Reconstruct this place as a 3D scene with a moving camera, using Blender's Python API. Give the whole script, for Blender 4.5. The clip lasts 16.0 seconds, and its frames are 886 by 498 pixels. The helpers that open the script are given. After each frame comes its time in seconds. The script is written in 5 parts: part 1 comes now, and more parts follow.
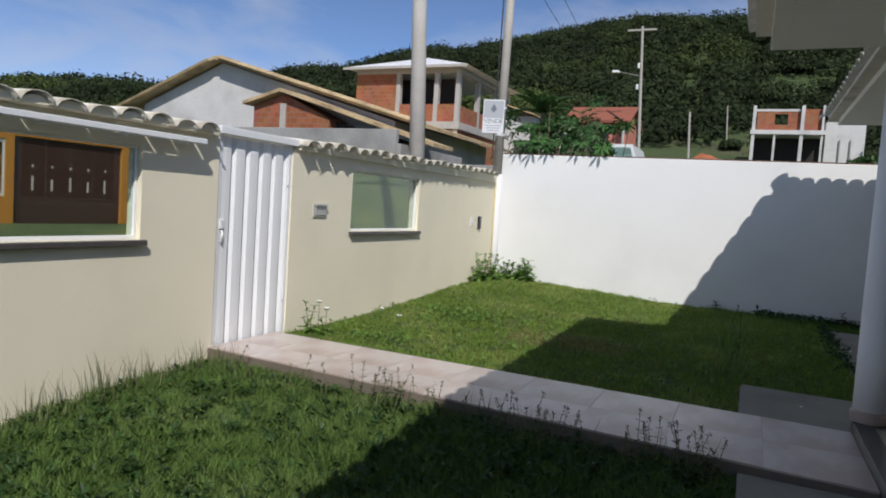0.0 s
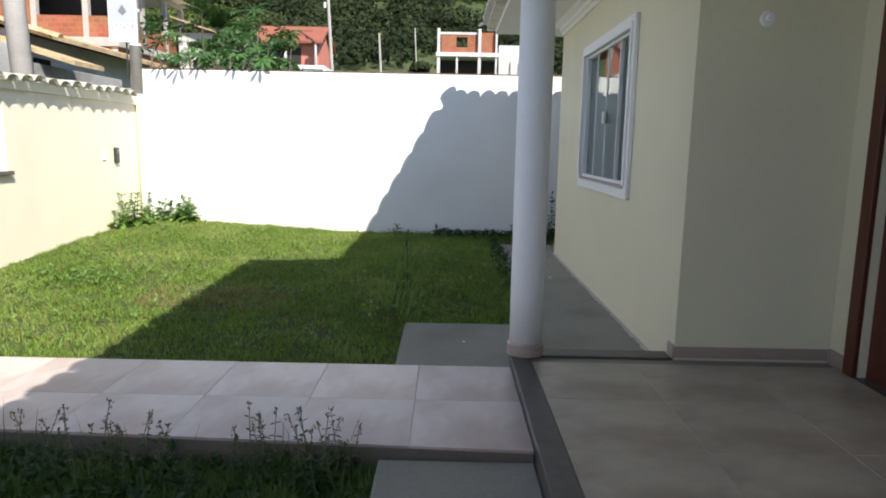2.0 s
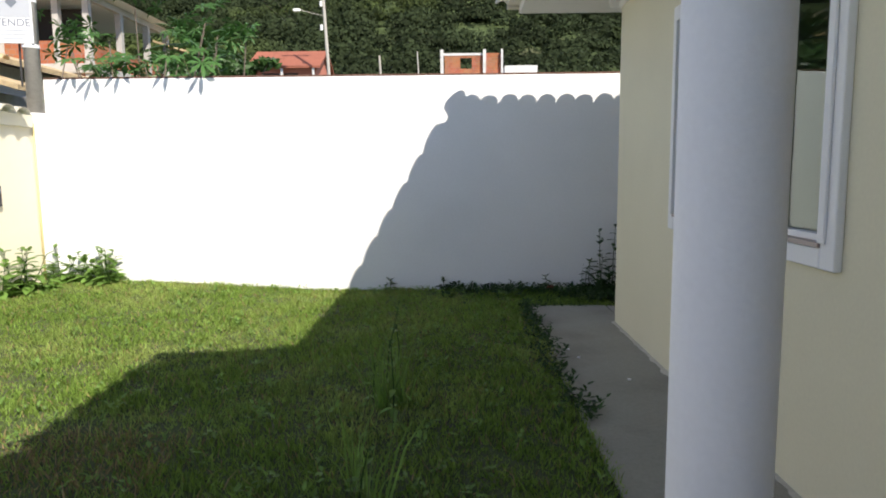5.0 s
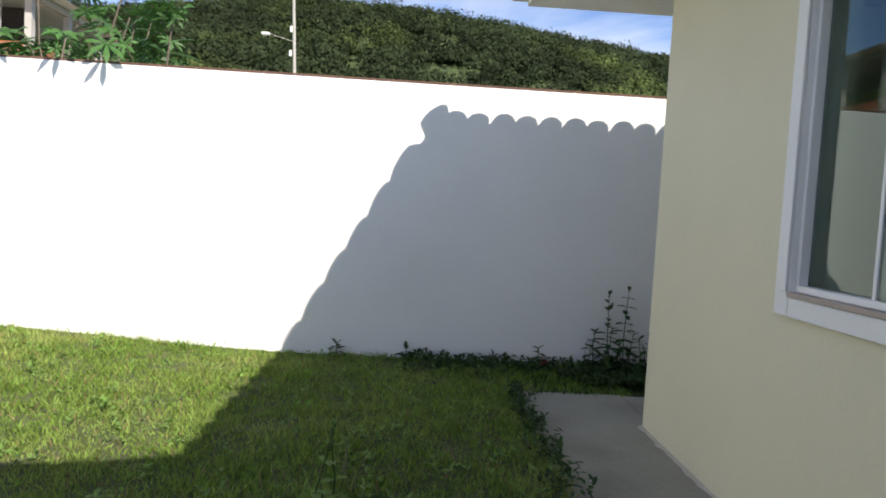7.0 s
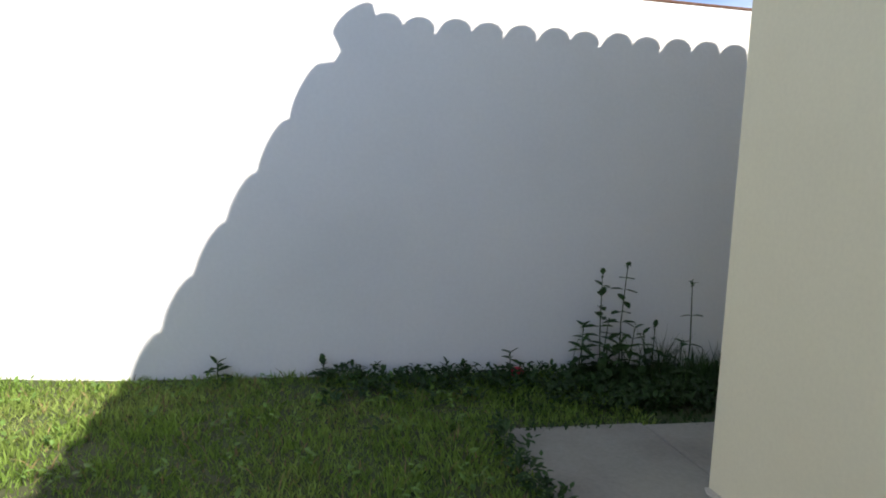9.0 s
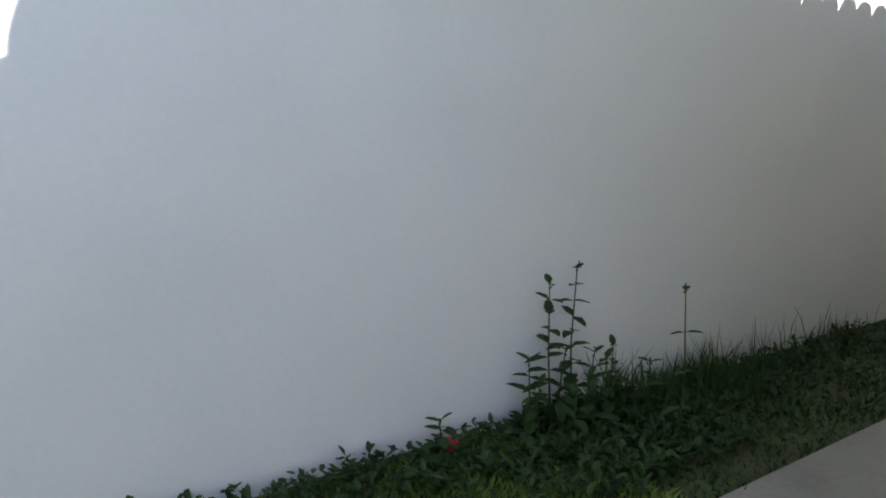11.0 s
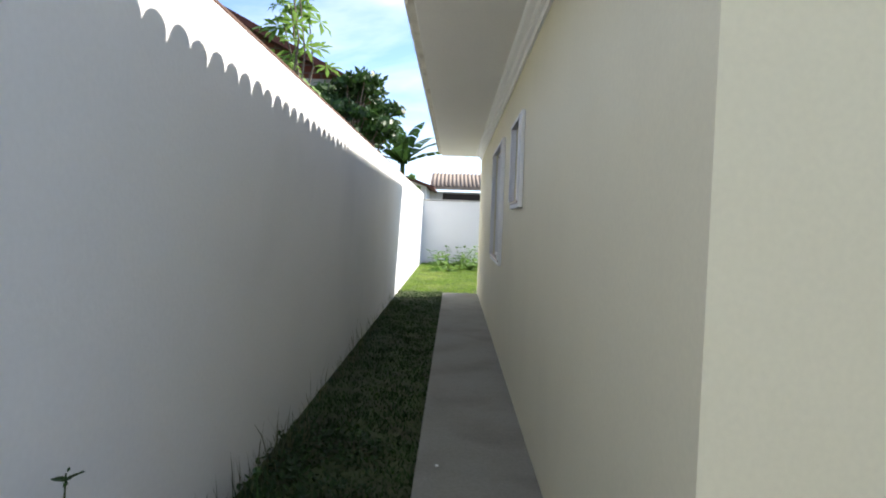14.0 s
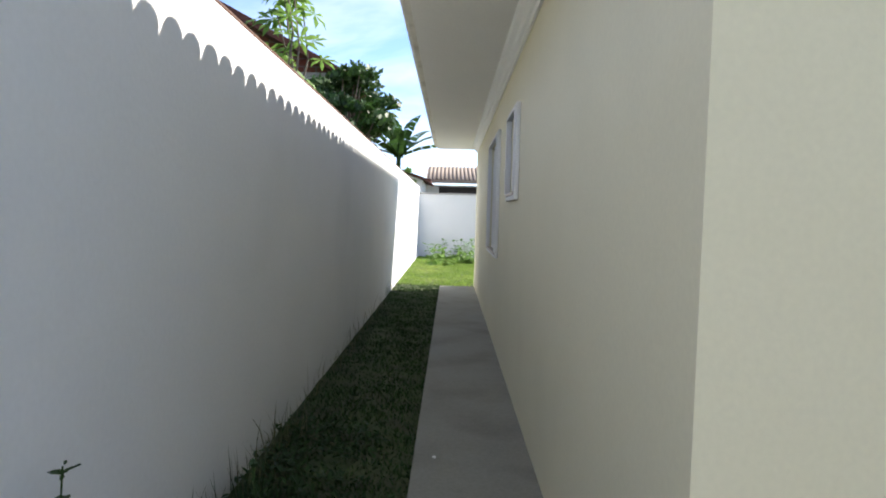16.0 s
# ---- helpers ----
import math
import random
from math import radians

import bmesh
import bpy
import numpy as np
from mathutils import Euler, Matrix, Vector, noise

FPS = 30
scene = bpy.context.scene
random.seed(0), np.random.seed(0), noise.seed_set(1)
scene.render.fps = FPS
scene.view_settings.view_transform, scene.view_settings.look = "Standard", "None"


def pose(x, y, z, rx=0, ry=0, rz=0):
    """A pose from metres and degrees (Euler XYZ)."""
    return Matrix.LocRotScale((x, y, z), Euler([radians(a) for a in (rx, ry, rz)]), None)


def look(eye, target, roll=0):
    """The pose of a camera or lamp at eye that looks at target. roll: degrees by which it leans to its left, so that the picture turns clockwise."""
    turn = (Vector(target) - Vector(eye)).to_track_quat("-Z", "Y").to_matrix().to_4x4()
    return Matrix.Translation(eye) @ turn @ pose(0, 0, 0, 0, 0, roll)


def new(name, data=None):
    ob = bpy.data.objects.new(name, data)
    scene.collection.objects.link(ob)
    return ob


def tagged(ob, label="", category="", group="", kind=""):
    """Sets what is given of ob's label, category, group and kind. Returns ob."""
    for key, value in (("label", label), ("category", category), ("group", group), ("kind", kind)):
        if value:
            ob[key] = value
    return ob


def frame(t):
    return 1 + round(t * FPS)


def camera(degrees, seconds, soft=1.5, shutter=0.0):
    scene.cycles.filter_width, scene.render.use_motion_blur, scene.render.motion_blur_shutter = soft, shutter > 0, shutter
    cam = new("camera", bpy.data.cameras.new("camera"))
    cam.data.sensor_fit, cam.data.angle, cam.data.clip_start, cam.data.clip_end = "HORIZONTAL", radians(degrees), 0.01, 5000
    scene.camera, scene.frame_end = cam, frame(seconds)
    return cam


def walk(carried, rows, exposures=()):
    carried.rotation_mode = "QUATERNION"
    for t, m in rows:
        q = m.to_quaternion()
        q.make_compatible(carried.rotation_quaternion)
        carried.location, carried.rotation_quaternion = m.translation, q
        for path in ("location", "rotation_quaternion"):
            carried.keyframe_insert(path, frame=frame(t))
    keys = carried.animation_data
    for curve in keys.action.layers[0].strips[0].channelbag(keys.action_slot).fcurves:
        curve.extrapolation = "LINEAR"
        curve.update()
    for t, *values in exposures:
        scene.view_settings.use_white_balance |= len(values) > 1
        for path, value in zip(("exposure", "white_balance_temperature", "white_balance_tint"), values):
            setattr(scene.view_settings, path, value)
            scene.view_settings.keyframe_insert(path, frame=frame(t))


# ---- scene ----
cam = camera(67.5, 16.0, 1.9)
PATH = [
    (0, (4.413, -11.967, 1.451), (3.576, -10.156, 1.32), 3.8),
    (0.5, (4.519, -11.634, 1.424), (4.068, -9.694, 1.244), 1.6),
    (1, (4.679, -11.285, 1.419), (4.473, -9.311, 1.171), 1.3),
    (1.5, (4.754, -10.939, 1.404), (4.69, -8.973, 1.041), 1.4),
    (2, (4.756, -10.552, 1.424), (4.748, -8.577, 1.114), 1.1),
    (2.5, (4.798, -10.153, 1.409), (4.618, -8.17, 1.219), 3.5),
    (3, (4.798, -9.675, 1.398), (4.639, -7.699, 1.137), 1.8),
    (3.5, (4.77, -9.232, 1.404), (4.706, -7.255, 1.108), -0.9),
    (6, (4.666, -6.881, 1.425), (4.714, -4.891, 1.221), 1.4),
    (6.5, (4.613, -6.498, 1.418), (4.852, -4.531, 1.14), 0.8),
    (7, (4.629, -6.014, 1.377), (4.715, -4.019, 1.261), 3.2),
    (7.5, (4.589, -5.544, 1.479), (4.755, -3.565, 1.238), 2.5),
    (8, (4.572, -5.084, 1.368), (4.86, -3.119, 1.132), 1.9),
    (10.5, (4.337, -2.793, 1.314), (5.053, -0.944, 1.057), 3.1),
    (11, (4.359, -2.373, 1.367), (5.431, -0.717, 1.039), -0.1),
    (11.5, (4.439, -1.985, 1.385), (5.785, -0.522, 1.165), 0.2),
    (12, (4.54, -1.711, 1.425), (6.159, -0.563, 1.18), 1.9),
    (12.5, (4.614, -1.479, 1.453), (6.507, -0.867, 1.24), 2.7),
    (13, (4.674, -1.336, 1.476), (6.643, -1.055, 1.267), 3.4),
    (13.5, (4.787, -1.258, 1.494), (6.772, -1.089, 1.326), 2.0),
    (14, (4.805, -1.153, 1.509), (6.803, -1.123, 1.425), 2.0),
    (14.5, (4.808, -1.128, 1.507), (6.804, -1.112, 1.388), 1.3),
    (15, (4.817, -1.154, 1.504), (6.815, -1.145, 1.404), 1.8),
    (15.5, (4.804, -1.16, 1.504), (6.803, -1.14, 1.424), 2.0),
    (16, (4.805, -1.159, 1.5), (6.802, -1.139, 1.397), 1.6),
]
EXPOSURES = [(t, e, k, 12) for t, e, k in ((0, 0.13, 6300), (0.6, 0.31, 6350), (1, 0.53, 6400), (1.5, 0.97, 6500), (2, 1.19, 6600), (2.5, 1.25, 6600), (3, 1.05, 6600), (3.5, 0.89, 6700), (6, 1.19, 6800), (7, 1.19, 6750), (7.5, 0.77, 6700), (8, 0.96, 6650), (10.3, 1.75, 6850), (11, 1.89, 6900), (12.2, 1.81, 6750), (14, 1.76, 6650), (16, 1.76, 6650))]
walk(cam, [(t, look(eye, target, roll)) for t, eye, target, roll in PATH], EXPOSURES)

# ---- world, sun, exposure ----
SUN_DIR = Vector((-1.0, 1.533, -1.77)).normalized()
world = bpy.data.worlds.new("sky")
scene.world = world
world.use_nodes = True
wn, wl = world.node_tree.nodes, world.node_tree.links
for n in list(wn):
    wn.remove(n)
sky = wn.new("ShaderNodeTexSky")
sky.sky_type = "NISHITA"
sky.sun_disc = False
sky.sun_elevation = radians(44)
sky.sun_rotation = radians(147)
sky.air_density, sky.dust_density, sky.ozone_density = 0.55, 0.0, 3.0
wtc = wn.new("ShaderNodeTexCoord")
wmap = wn.new("ShaderNodeMapping")
wmap.inputs["Scale"].default_value = (1.0, 1.0, 3.2)
wmap.inputs["Rotation"].default_value = (0.15, 0.1, 0.5)
cloud = wn.new("ShaderNodeTexNoise")
cloud.inputs["Scale"].default_value = 2.1
cloud.inputs["Detail"].default_value = 7.0
cloud.inputs["Roughness"].default_value = 0.55
cloud.inputs["Distortion"].default_value = 0.5
cramp = wn.new("ShaderNodeValToRGB")
cramp.color_ramp.elements[0].position = 0.42
cramp.color_ramp.elements[1].position = 0.76
cmix = wn.new("ShaderNodeMix")
cmix.data_type = "RGBA"
cmix.inputs["B"].default_value = (4.3, 4.5, 4.8, 1)
bg = wn.new("ShaderNodeBackground")
bg.inputs["Strength"].default_value = 0.115
wout = wn.new("ShaderNodeOutputWorld")
wl.new(wtc.outputs["Generated"], wmap.inputs["Vector"])
wl.new(wmap.outputs["Vector"], cloud.inputs["Vector"])
wl.new(cloud.outputs["Fac"], cramp.inputs["Fac"])
wl.new(cramp.outputs["Color"], cmix.inputs["Factor"])
wl.new(sky.outputs["Color"], cmix.inputs["A"])
wl.new(cmix.outputs["Result"], bg.inputs["Color"])
wl.new(bg.outputs["Background"], wout.inputs["Surface"])

sun_data = bpy.data.lights.new("sun", "SUN")
sun_data.energy = 3.5
sun_data.angle = radians(0.5)
sun_data.color = (1.0, 0.95, 0.86)
sun = new("sun", sun_data)
sun.matrix_world = look((30, -45, 52), Vector((30, -45, 52)) + SUN_DIR)


# ---- materials ----
def material(name, colour, rough=0.8, metal=0.0, vary=0.12, scale=3.0, fine=60.0, bump=0.15, second=None, second_at=(0.5, 0.75),
             second_scale=1.2, island=0.0, per_object=0.0, transmission=0.0, translucent=0.0, bump_dist=0.01, stretch=None, spec=0.5):
    m = bpy.data.materials.new(name)
    m.use_nodes = True
    n, l = m.node_tree.nodes, m.node_tree.links
    b = n["Principled BSDF"]
    b.inputs["Roughness"].default_value = rough
    b.inputs["Metallic"].default_value = metal
    b.inputs["Specular IOR Level"].default_value = spec
    b.inputs["Transmission Weight"].default_value = transmission
    tc = n.new("ShaderNodeTexCoord")
    vec = tc.outputs["Object"]
    if stretch:
        mp = n.new("ShaderNodeMapping")
        mp.inputs["Scale"].default_value = stretch
        l.new(vec, mp.inputs["Vector"])
        vec = mp.outputs["Vector"]
    big, small = n.new("ShaderNodeTexNoise"), n.new("ShaderNodeTexNoise")
    for t, s, d in ((big, scale, 4.0), (small, fine, 3.0)):
        t.inputs["Scale"].default_value = s
        t.inputs["Detail"].default_value = d
        l.new(vec, t.inputs["Vector"])
    add = n.new("ShaderNodeMath")
    add.operation = "ADD"
    l.new(big.outputs["Fac"], add.inputs[0])
    l.new(small.outputs["Fac"], add.inputs[1])
    rng = n.new("ShaderNodeMapRange")
    rng.inputs["From Min"].default_value, rng.inputs["From Max"].default_value = 0.6, 1.4
    rng.inputs["To Min"].default_value, rng.inputs["To Max"].default_value = 1 - vary, 1 + vary
    l.new(add.outputs[0], rng.inputs["Value"])
    value = rng.outputs["Result"]
    if island or per_object:
        src = n.new("ShaderNodeNewGeometry").outputs["Random Per Island"] if island else n.new("ShaderNodeObjectInfo").outputs["Random"]
        r2 = n.new("ShaderNodeMapRange")
        k = island or per_object
        r2.inputs["To Min"].default_value, r2.inputs["To Max"].default_value = 1 - k, 1 + k
        l.new(src, r2.inputs["Value"])
        mul = n.new("ShaderNodeMath")
        mul.operation = "MULTIPLY"
        l.new(value, mul.inputs[0])
        l.new(r2.outputs["Result"], mul.inputs[1])
        value = mul.outputs[0]
    col = None
    if second:
        t3 = n.new("ShaderNodeTexNoise")
        t3.inputs["Scale"].default_value = second_scale
        t3.inputs["Detail"].default_value = 5.0
        l.new(vec, t3.inputs["Vector"])
        r3 = n.new("ShaderNodeMapRange")
        r3.inputs["From Min"].default_value, r3.inputs["From Max"].default_value = second_at
        l.new(t3.outputs["Fac"], r3.inputs["Value"])
        mx = n.new("ShaderNodeMix")
        mx.data_type = "RGBA"
        mx.inputs["A"].default_value = (*colour, 1)
        mx.inputs["B"].default_value = (*second, 1)
        l.new(r3.outputs["Result"], mx.inputs["Factor"])
        col = mx.outputs["Result"]
    hsv = n.new("ShaderNodeHueSaturation")
    hsv.inputs["Color"].default_value = (*colour, 1)
    if col:
        l.new(col, hsv.inputs["Color"])
    l.new(value, hsv.inputs["Value"])
    l.new(hsv.outputs["Color"], b.inputs["Base Color"])
    if bump:
        bp = n.new("ShaderNodeBump")
        bp.inputs["Strength"].default_value = bump
        bp.inputs["Distance"].default_value = bump_dist
        l.new(small.outputs["Fac"], bp.inputs["Height"])
        l.new(bp.outputs["Normal"], b.inputs["Normal"])
    if translucent:
        tr, ms = n.new("ShaderNodeBsdfTranslucent"), n.new("ShaderNodeMixShader")
        ms.inputs["Fac"].default_value = translucent
        l.new(hsv.outputs["Color"], tr.inputs["Color"])
        l.new(b.outputs["BSDF"], ms.inputs[1])
        l.new(tr.outputs["BSDF"], ms.inputs[2])
        l.new(ms.outputs["Shader"], n["Material Output"].inputs["Surface"])
    return m


def brick_material(name, colour, colour2, mortar, width=0.2, height=0.1, joint=0.012):
    m = bpy.data.materials.new(name)
    m.use_nodes = True
    n, l = m.node_tree.nodes, m.node_tree.links
    b = n["Principled BSDF"]
    b.inputs["Roughness"].default_value = 0.9
    tc, mp, sep, comb = n.new("ShaderNodeTexCoord"), n.new("ShaderNodeMapping"), n.new("ShaderNodeSeparateXYZ"), n.new("ShaderNodeCombineXYZ")
    s = n.new("ShaderNodeMath")
    s.operation = "ADD"
    br = n.new("ShaderNodeTexBrick")
    br.inputs["Color1"].default_value, br.inputs["Color2"].default_value, br.inputs["Mortar"].default_value = (*colour, 1), (*colour2, 1), (*mortar, 1)
    br.inputs["Scale"].default_value = 1.0
    br.inputs["Brick Width"].default_value, br.inputs["Row Height"].default_value, br.inputs["Mortar Size"].default_value = width, height, joint
    nz = n.new("ShaderNodeTexNoise")
    nz.inputs["Scale"].default_value = 1.3
    nz.inputs["Detail"].default_value = 6.0
    mx = n.new("ShaderNodeMix")
    mx.data_type, mx.blend_type = "RGBA", "MULTIPLY"
    mx.inputs["Factor"].default_value = 0.6
    l.new(tc.outputs["Object"], sep.inputs[0])
    l.new(sep.outputs["X"], s.inputs[0])
    l.new(sep.outputs["Y"], s.inputs[1])
    l.new(s.outputs[0], comb.inputs["X"])
    l.new(sep.outputs["Z"], comb.inputs["Y"])
    l.new(comb.outputs[0], br.inputs["Vector"])
    l.new(tc.outputs["Object"], nz.inputs["Vector"])
    l.new(br.outputs["Color"], mx.inputs["A"])
    l.new(nz.outputs["Color"], mx.inputs["B"])
    l.new(mx.outputs["Result"], b.inputs["Base Color"])
    return m


def glass_material(name, tint, rough=0.0, ior=1.6):
    m = bpy.data.materials.new(name)
    m.use_nodes = True
    b = m.node_tree.nodes["Principled BSDF"]
    b.inputs["Base Color"].default_value = (*tint, 1)
    b.inputs["Roughness"].default_value = rough
    b.inputs["Transmission Weight"].default_value = 1.0
    b.inputs["IOR"].default_value = ior
    b.inputs["Specular Tint"].default_value = (0.62, 0.76, 0.71, 1)
    return m


M_WHITE = material("white_limewash", (0.80, 0.80, 0.80), 0.9, vary=0.035, scale=1.1, fine=38, bump=0.12, second=(0.73, 0.735, 0.735), second_at=(0.52, 0.8), second_scale=0.7)
M_CREAM = material("cream_paint", (0.695, 0.655, 0.49), 0.85, vary=0.04, scale=0.9, fine=55, bump=0.045, second=(0.66, 0.62, 0.46), second_at=(0.5, 0.85))
M_STREET = material("cream_street_paint", (0.79, 0.735, 0.58), 0.88, vary=0.035, scale=0.9, fine=70, bump=0.25, second=(0.72, 0.665, 0.52), second_at=(0.5, 0.8), second_scale=0.8)
M_TRIM = material("white_trim_paint", (0.80, 0.80, 0.80), 0.7, vary=0.025, scale=2, fine=80, bump=0.08)
M_SOFFIT = material("white_soffit_paint", (0.78, 0.77, 0.74), 0.85, vary=0.04, scale=1.2, fine=40, bump=0.15)
M_COLUMN = material("white_column_paint", (0.80, 0.80, 0.81), 0.75, vary=0.03, scale=2, fine=60, bump=0.12)
M_CONDUIT = material("cream_conduit", (0.62, 0.52, 0.26), 0.6, vary=0.05, bump=0.0)
M_GATE = material("white_gate_enamel", (0.80, 0.81, 0.83), 0.35, vary=0.03, scale=2, fine=40, bump=0.04)
M_CONCRETE = material("concrete_slab", (0.25, 0.243, 0.21), 0.92, vary=0.14, scale=1.6, fine=50, bump=0.35, second=(0.19, 0.175, 0.155), second_at=(0.5, 0.75), second_scale=1.7)
M_GREYWALL = material("grey_render", (0.33, 0.325, 0.32), 0.95, vary=0.2, scale=0.9, fine=14, bump=0.4, second=(0.21, 0.205, 0.2), second_at=(0.45, 0.7), second_scale=0.8)
M_TILE = material("beige_porcelain", (0.555, 0.49, 0.455), 0.32, vary=0.10, scale=2.4, fine=16, bump=0.03, second=(0.42, 0.33, 0.29), second_at=(0.43, 0.62), second_scale=2.6, per_object=0.07, stretch=(1.0, 0.55, 1.0))
M_PORCH = material("porch_porcelain", (0.385, 0.345, 0.285), 0.3, vary=0.12, scale=2.2, fine=16, bump=0.03, second=(0.275, 0.225, 0.18), second_at=(0.42, 0.62), second_scale=2.6, per_object=0.06, stretch=(0.6, 1.0, 1.0))
M_RISER = material("brown_riser", (0.16, 0.13, 0.105), 0.8, vary=0.15)
M_RIM = material("brown_wall_rim", (0.13, 0.07, 0.05), 0.95, vary=0.3, scale=6, fine=40, bump=0.4)
M_BANK = material("bank_grass", (0.115, 0.145, 0.055), 0.95, vary=0.35, scale=1.2, fine=14, bump=0.6, second=(0.17, 0.17, 0.07), second_at=(0.5, 0.7), bump_dist=0.05)
M_GROUT = material("grout", (0.27, 0.24, 0.205), 0.95, vary=0.1)
M_GRANITE = material("dark_granite", (0.075, 0.068, 0.063), 0.38, vary=0.35, scale=14, fine=180, bump=0.0)
M_SKIRT = material("brown_skirting", (0.36, 0.29, 0.25), 0.35, vary=0.1, scale=4, fine=40, bump=0.03)
M_ROOFTILE = material("white_clay_tile", (0.66, 0.63, 0.56), 0.8, vary=0.12, scale=3, fine=40, bump=0.2, second=(0.42, 0.38, 0.32), second_at=(0.52, 0.75), second_scale=2.5, per_object=0.1)
M_CAPTILE = material("pale_cap_tile", (0.74, 0.72, 0.65), 0.85, vary=0.12, scale=4, fine=50, bump=0.25, second=(0.40, 0.36, 0.28), second_at=(0.52, 0.75), second_scale=3.0, per_object=0.1)
M_WOOD = material("mahogany_door", (0.085, 0.022, 0.012), 0.35, vary=0.3, scale=3, fine=30, bump=0.06, stretch=(6.0, 6.0, 0.6))
M_ALU = material("white_aluminium", (0.78, 0.78, 0.79), 0.4, vary=0.02, bump=0.0)
M_ROOM = material("room_paint", (0.5, 0.49, 0.46), 0.9, vary=0.03)
M_GLASS = glass_material("window_glass", (0.62, 0.76, 0.70), 0.0, 1.52)
M_GREENGLASS = glass_material("green_glass", (0.50, 0.60, 0.55), 0.0, 1.6)
M_POLE = material("concrete_pole", (0.47, 0.45, 0.42), 0.9, vary=0.12, scale=2, fine=30, bump=0.2, second=(0.36, 0.34, 0.31))
M_STEEL = material("weathered_post", (0.40, 0.375, 0.335), 0.75, vary=0.15, scale=3, fine=30, bump=0.12)
M_SPLASH = material("dried_plaster_splash", (0.50, 0.48, 0.43), 0.95, vary=0.2, scale=9, fine=60, bump=0.2)
M_SOIL = material("soil", (0.056, 0.062, 0.026), 1.0, vary=0.3, scale=4, fine=40, bump=0.6, second=(0.05, 0.07, 0.02), second_at=(0.4, 0.6), second_scale=3)
M_LAND = material("scrub_land", (0.05, 0.075, 0.022), 1.0, vary=0.35, scale=0.15, fine=2.0, bump=0.3, second=(0.10, 0.085, 0.05), second_at=(0.55, 0.75), second_scale=0.08)
M_ROAD = material("dirt_road", (0.30, 0.24, 0.18), 1.0, vary=0.2, scale=1, fine=25, bump=0.4)
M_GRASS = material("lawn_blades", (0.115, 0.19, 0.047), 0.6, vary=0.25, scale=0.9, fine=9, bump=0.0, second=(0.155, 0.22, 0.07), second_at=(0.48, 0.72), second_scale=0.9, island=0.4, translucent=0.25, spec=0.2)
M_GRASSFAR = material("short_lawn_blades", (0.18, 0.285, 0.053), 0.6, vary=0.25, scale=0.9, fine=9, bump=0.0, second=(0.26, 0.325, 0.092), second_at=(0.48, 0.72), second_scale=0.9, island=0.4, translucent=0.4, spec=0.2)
M_DRY = material("dry_blades", (0.26, 0.19, 0.085), 0.8, vary=0.2, bump=0.0, island=0.3, translucent=0.2)
# Dark weed green, lowered further to carry the side passage's shade.
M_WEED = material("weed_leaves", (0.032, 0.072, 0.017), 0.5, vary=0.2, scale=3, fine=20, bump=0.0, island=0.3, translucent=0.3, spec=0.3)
M_WEEDBRIGHT = material("bright_leaves", (0.165, 0.285, 0.065), 0.5, vary=0.2, scale=3, fine=20, bump=0.0, island=0.3, translucent=0.4, spec=0.3)
M_STALK = material("seed_stalks", (0.12, 0.13, 0.055), 0.7, vary=0.2, bump=0.0, island=0.3)
M_CASTOR = material("castor_leaves", (0.06, 0.145, 0.035), 0.4, vary=0.2, scale=2, fine=15, bump=0.0, per_object=0.35, translucent=0.3, spec=0.4)
M_FOREST = material("forest_leaves", (0.032, 0.045, 0.020), 0.7, vary=0.75, scale=0.05, fine=0.22, bump=0.0, second=(0.085, 0.115, 0.036), second_at=(0.54, 0.68), second_scale=0.035, island=0.25, translucent=0.3, spec=0.08)
M_CROWN = material("tree_leaves", (0.038, 0.085, 0.02), 0.45, vary=0.3, scale=0.6, fine=4, bump=0.0, island=0.4, translucent=0.25, spec=0.3)
M_BARK = material("bark", (0.16, 0.13, 0.10), 0.95, vary=0.3, scale=4, fine=30, bump=0.5)
M_BRICK = brick_material("red_hollow_brick", (0.40, 0.12, 0.05), (0.50, 0.175, 0.08), (0.34, 0.22, 0.16), 0.3, 0.2, 0.014)
# Darker copy of the red brick, with a gable's shade put into its colours.
M_SHADEDBRICK = brick_material("shaded_brick", (0.20, 0.065, 0.04), (0.25, 0.09, 0.05), (0.2, 0.16, 0.13), 0.3, 0.2, 0.02)
M_FRAME = material("raw_concrete_frame", (0.42, 0.40, 0.375), 0.95, vary=0.15, scale=2, fine=20, bump=0.3)
M_METALROOF = material("white_sheet_roof", (0.72, 0.73, 0.75), 0.5, vary=0.06, scale=1, fine=20, bump=0.05)
M_OLDTILE = material("old_clay_roof", (0.50, 0.38, 0.22), 0.9, vary=0.25, scale=1, fine=12, bump=0.5, second=(0.30, 0.21, 0.12), second_at=(0.45, 0.7), second_scale=1.4, bump_dist=0.05)
M_PINKTILE = material("pale_terracotta_roof", (0.66, 0.57, 0.49), 0.85, vary=0.12, scale=2, fine=12, bump=0.2)
M_REARTILE = material("weathered_roof_tile", (0.27, 0.22, 0.18), 0.9, vary=0.15, scale=2, fine=12, bump=0.2)
M_REDROOF = material("red_tile_roof", (0.27, 0.09, 0.055), 0.9, vary=0.2, scale=1, fine=8, bump=0.3)
M_VERGE = material("dark_verge", (0.11, 0.04, 0.03), 0.95, vary=0.25, scale=2, fine=12, bump=0.4)
M_LIME = material("pale_plaster", (0.58, 0.57, 0.56), 0.95, vary=0.12, scale=0.8, fine=10, bump=0.2, second=(0.42, 0.41, 0.40), second_at=(0.5, 0.75), second_scale=0.6)
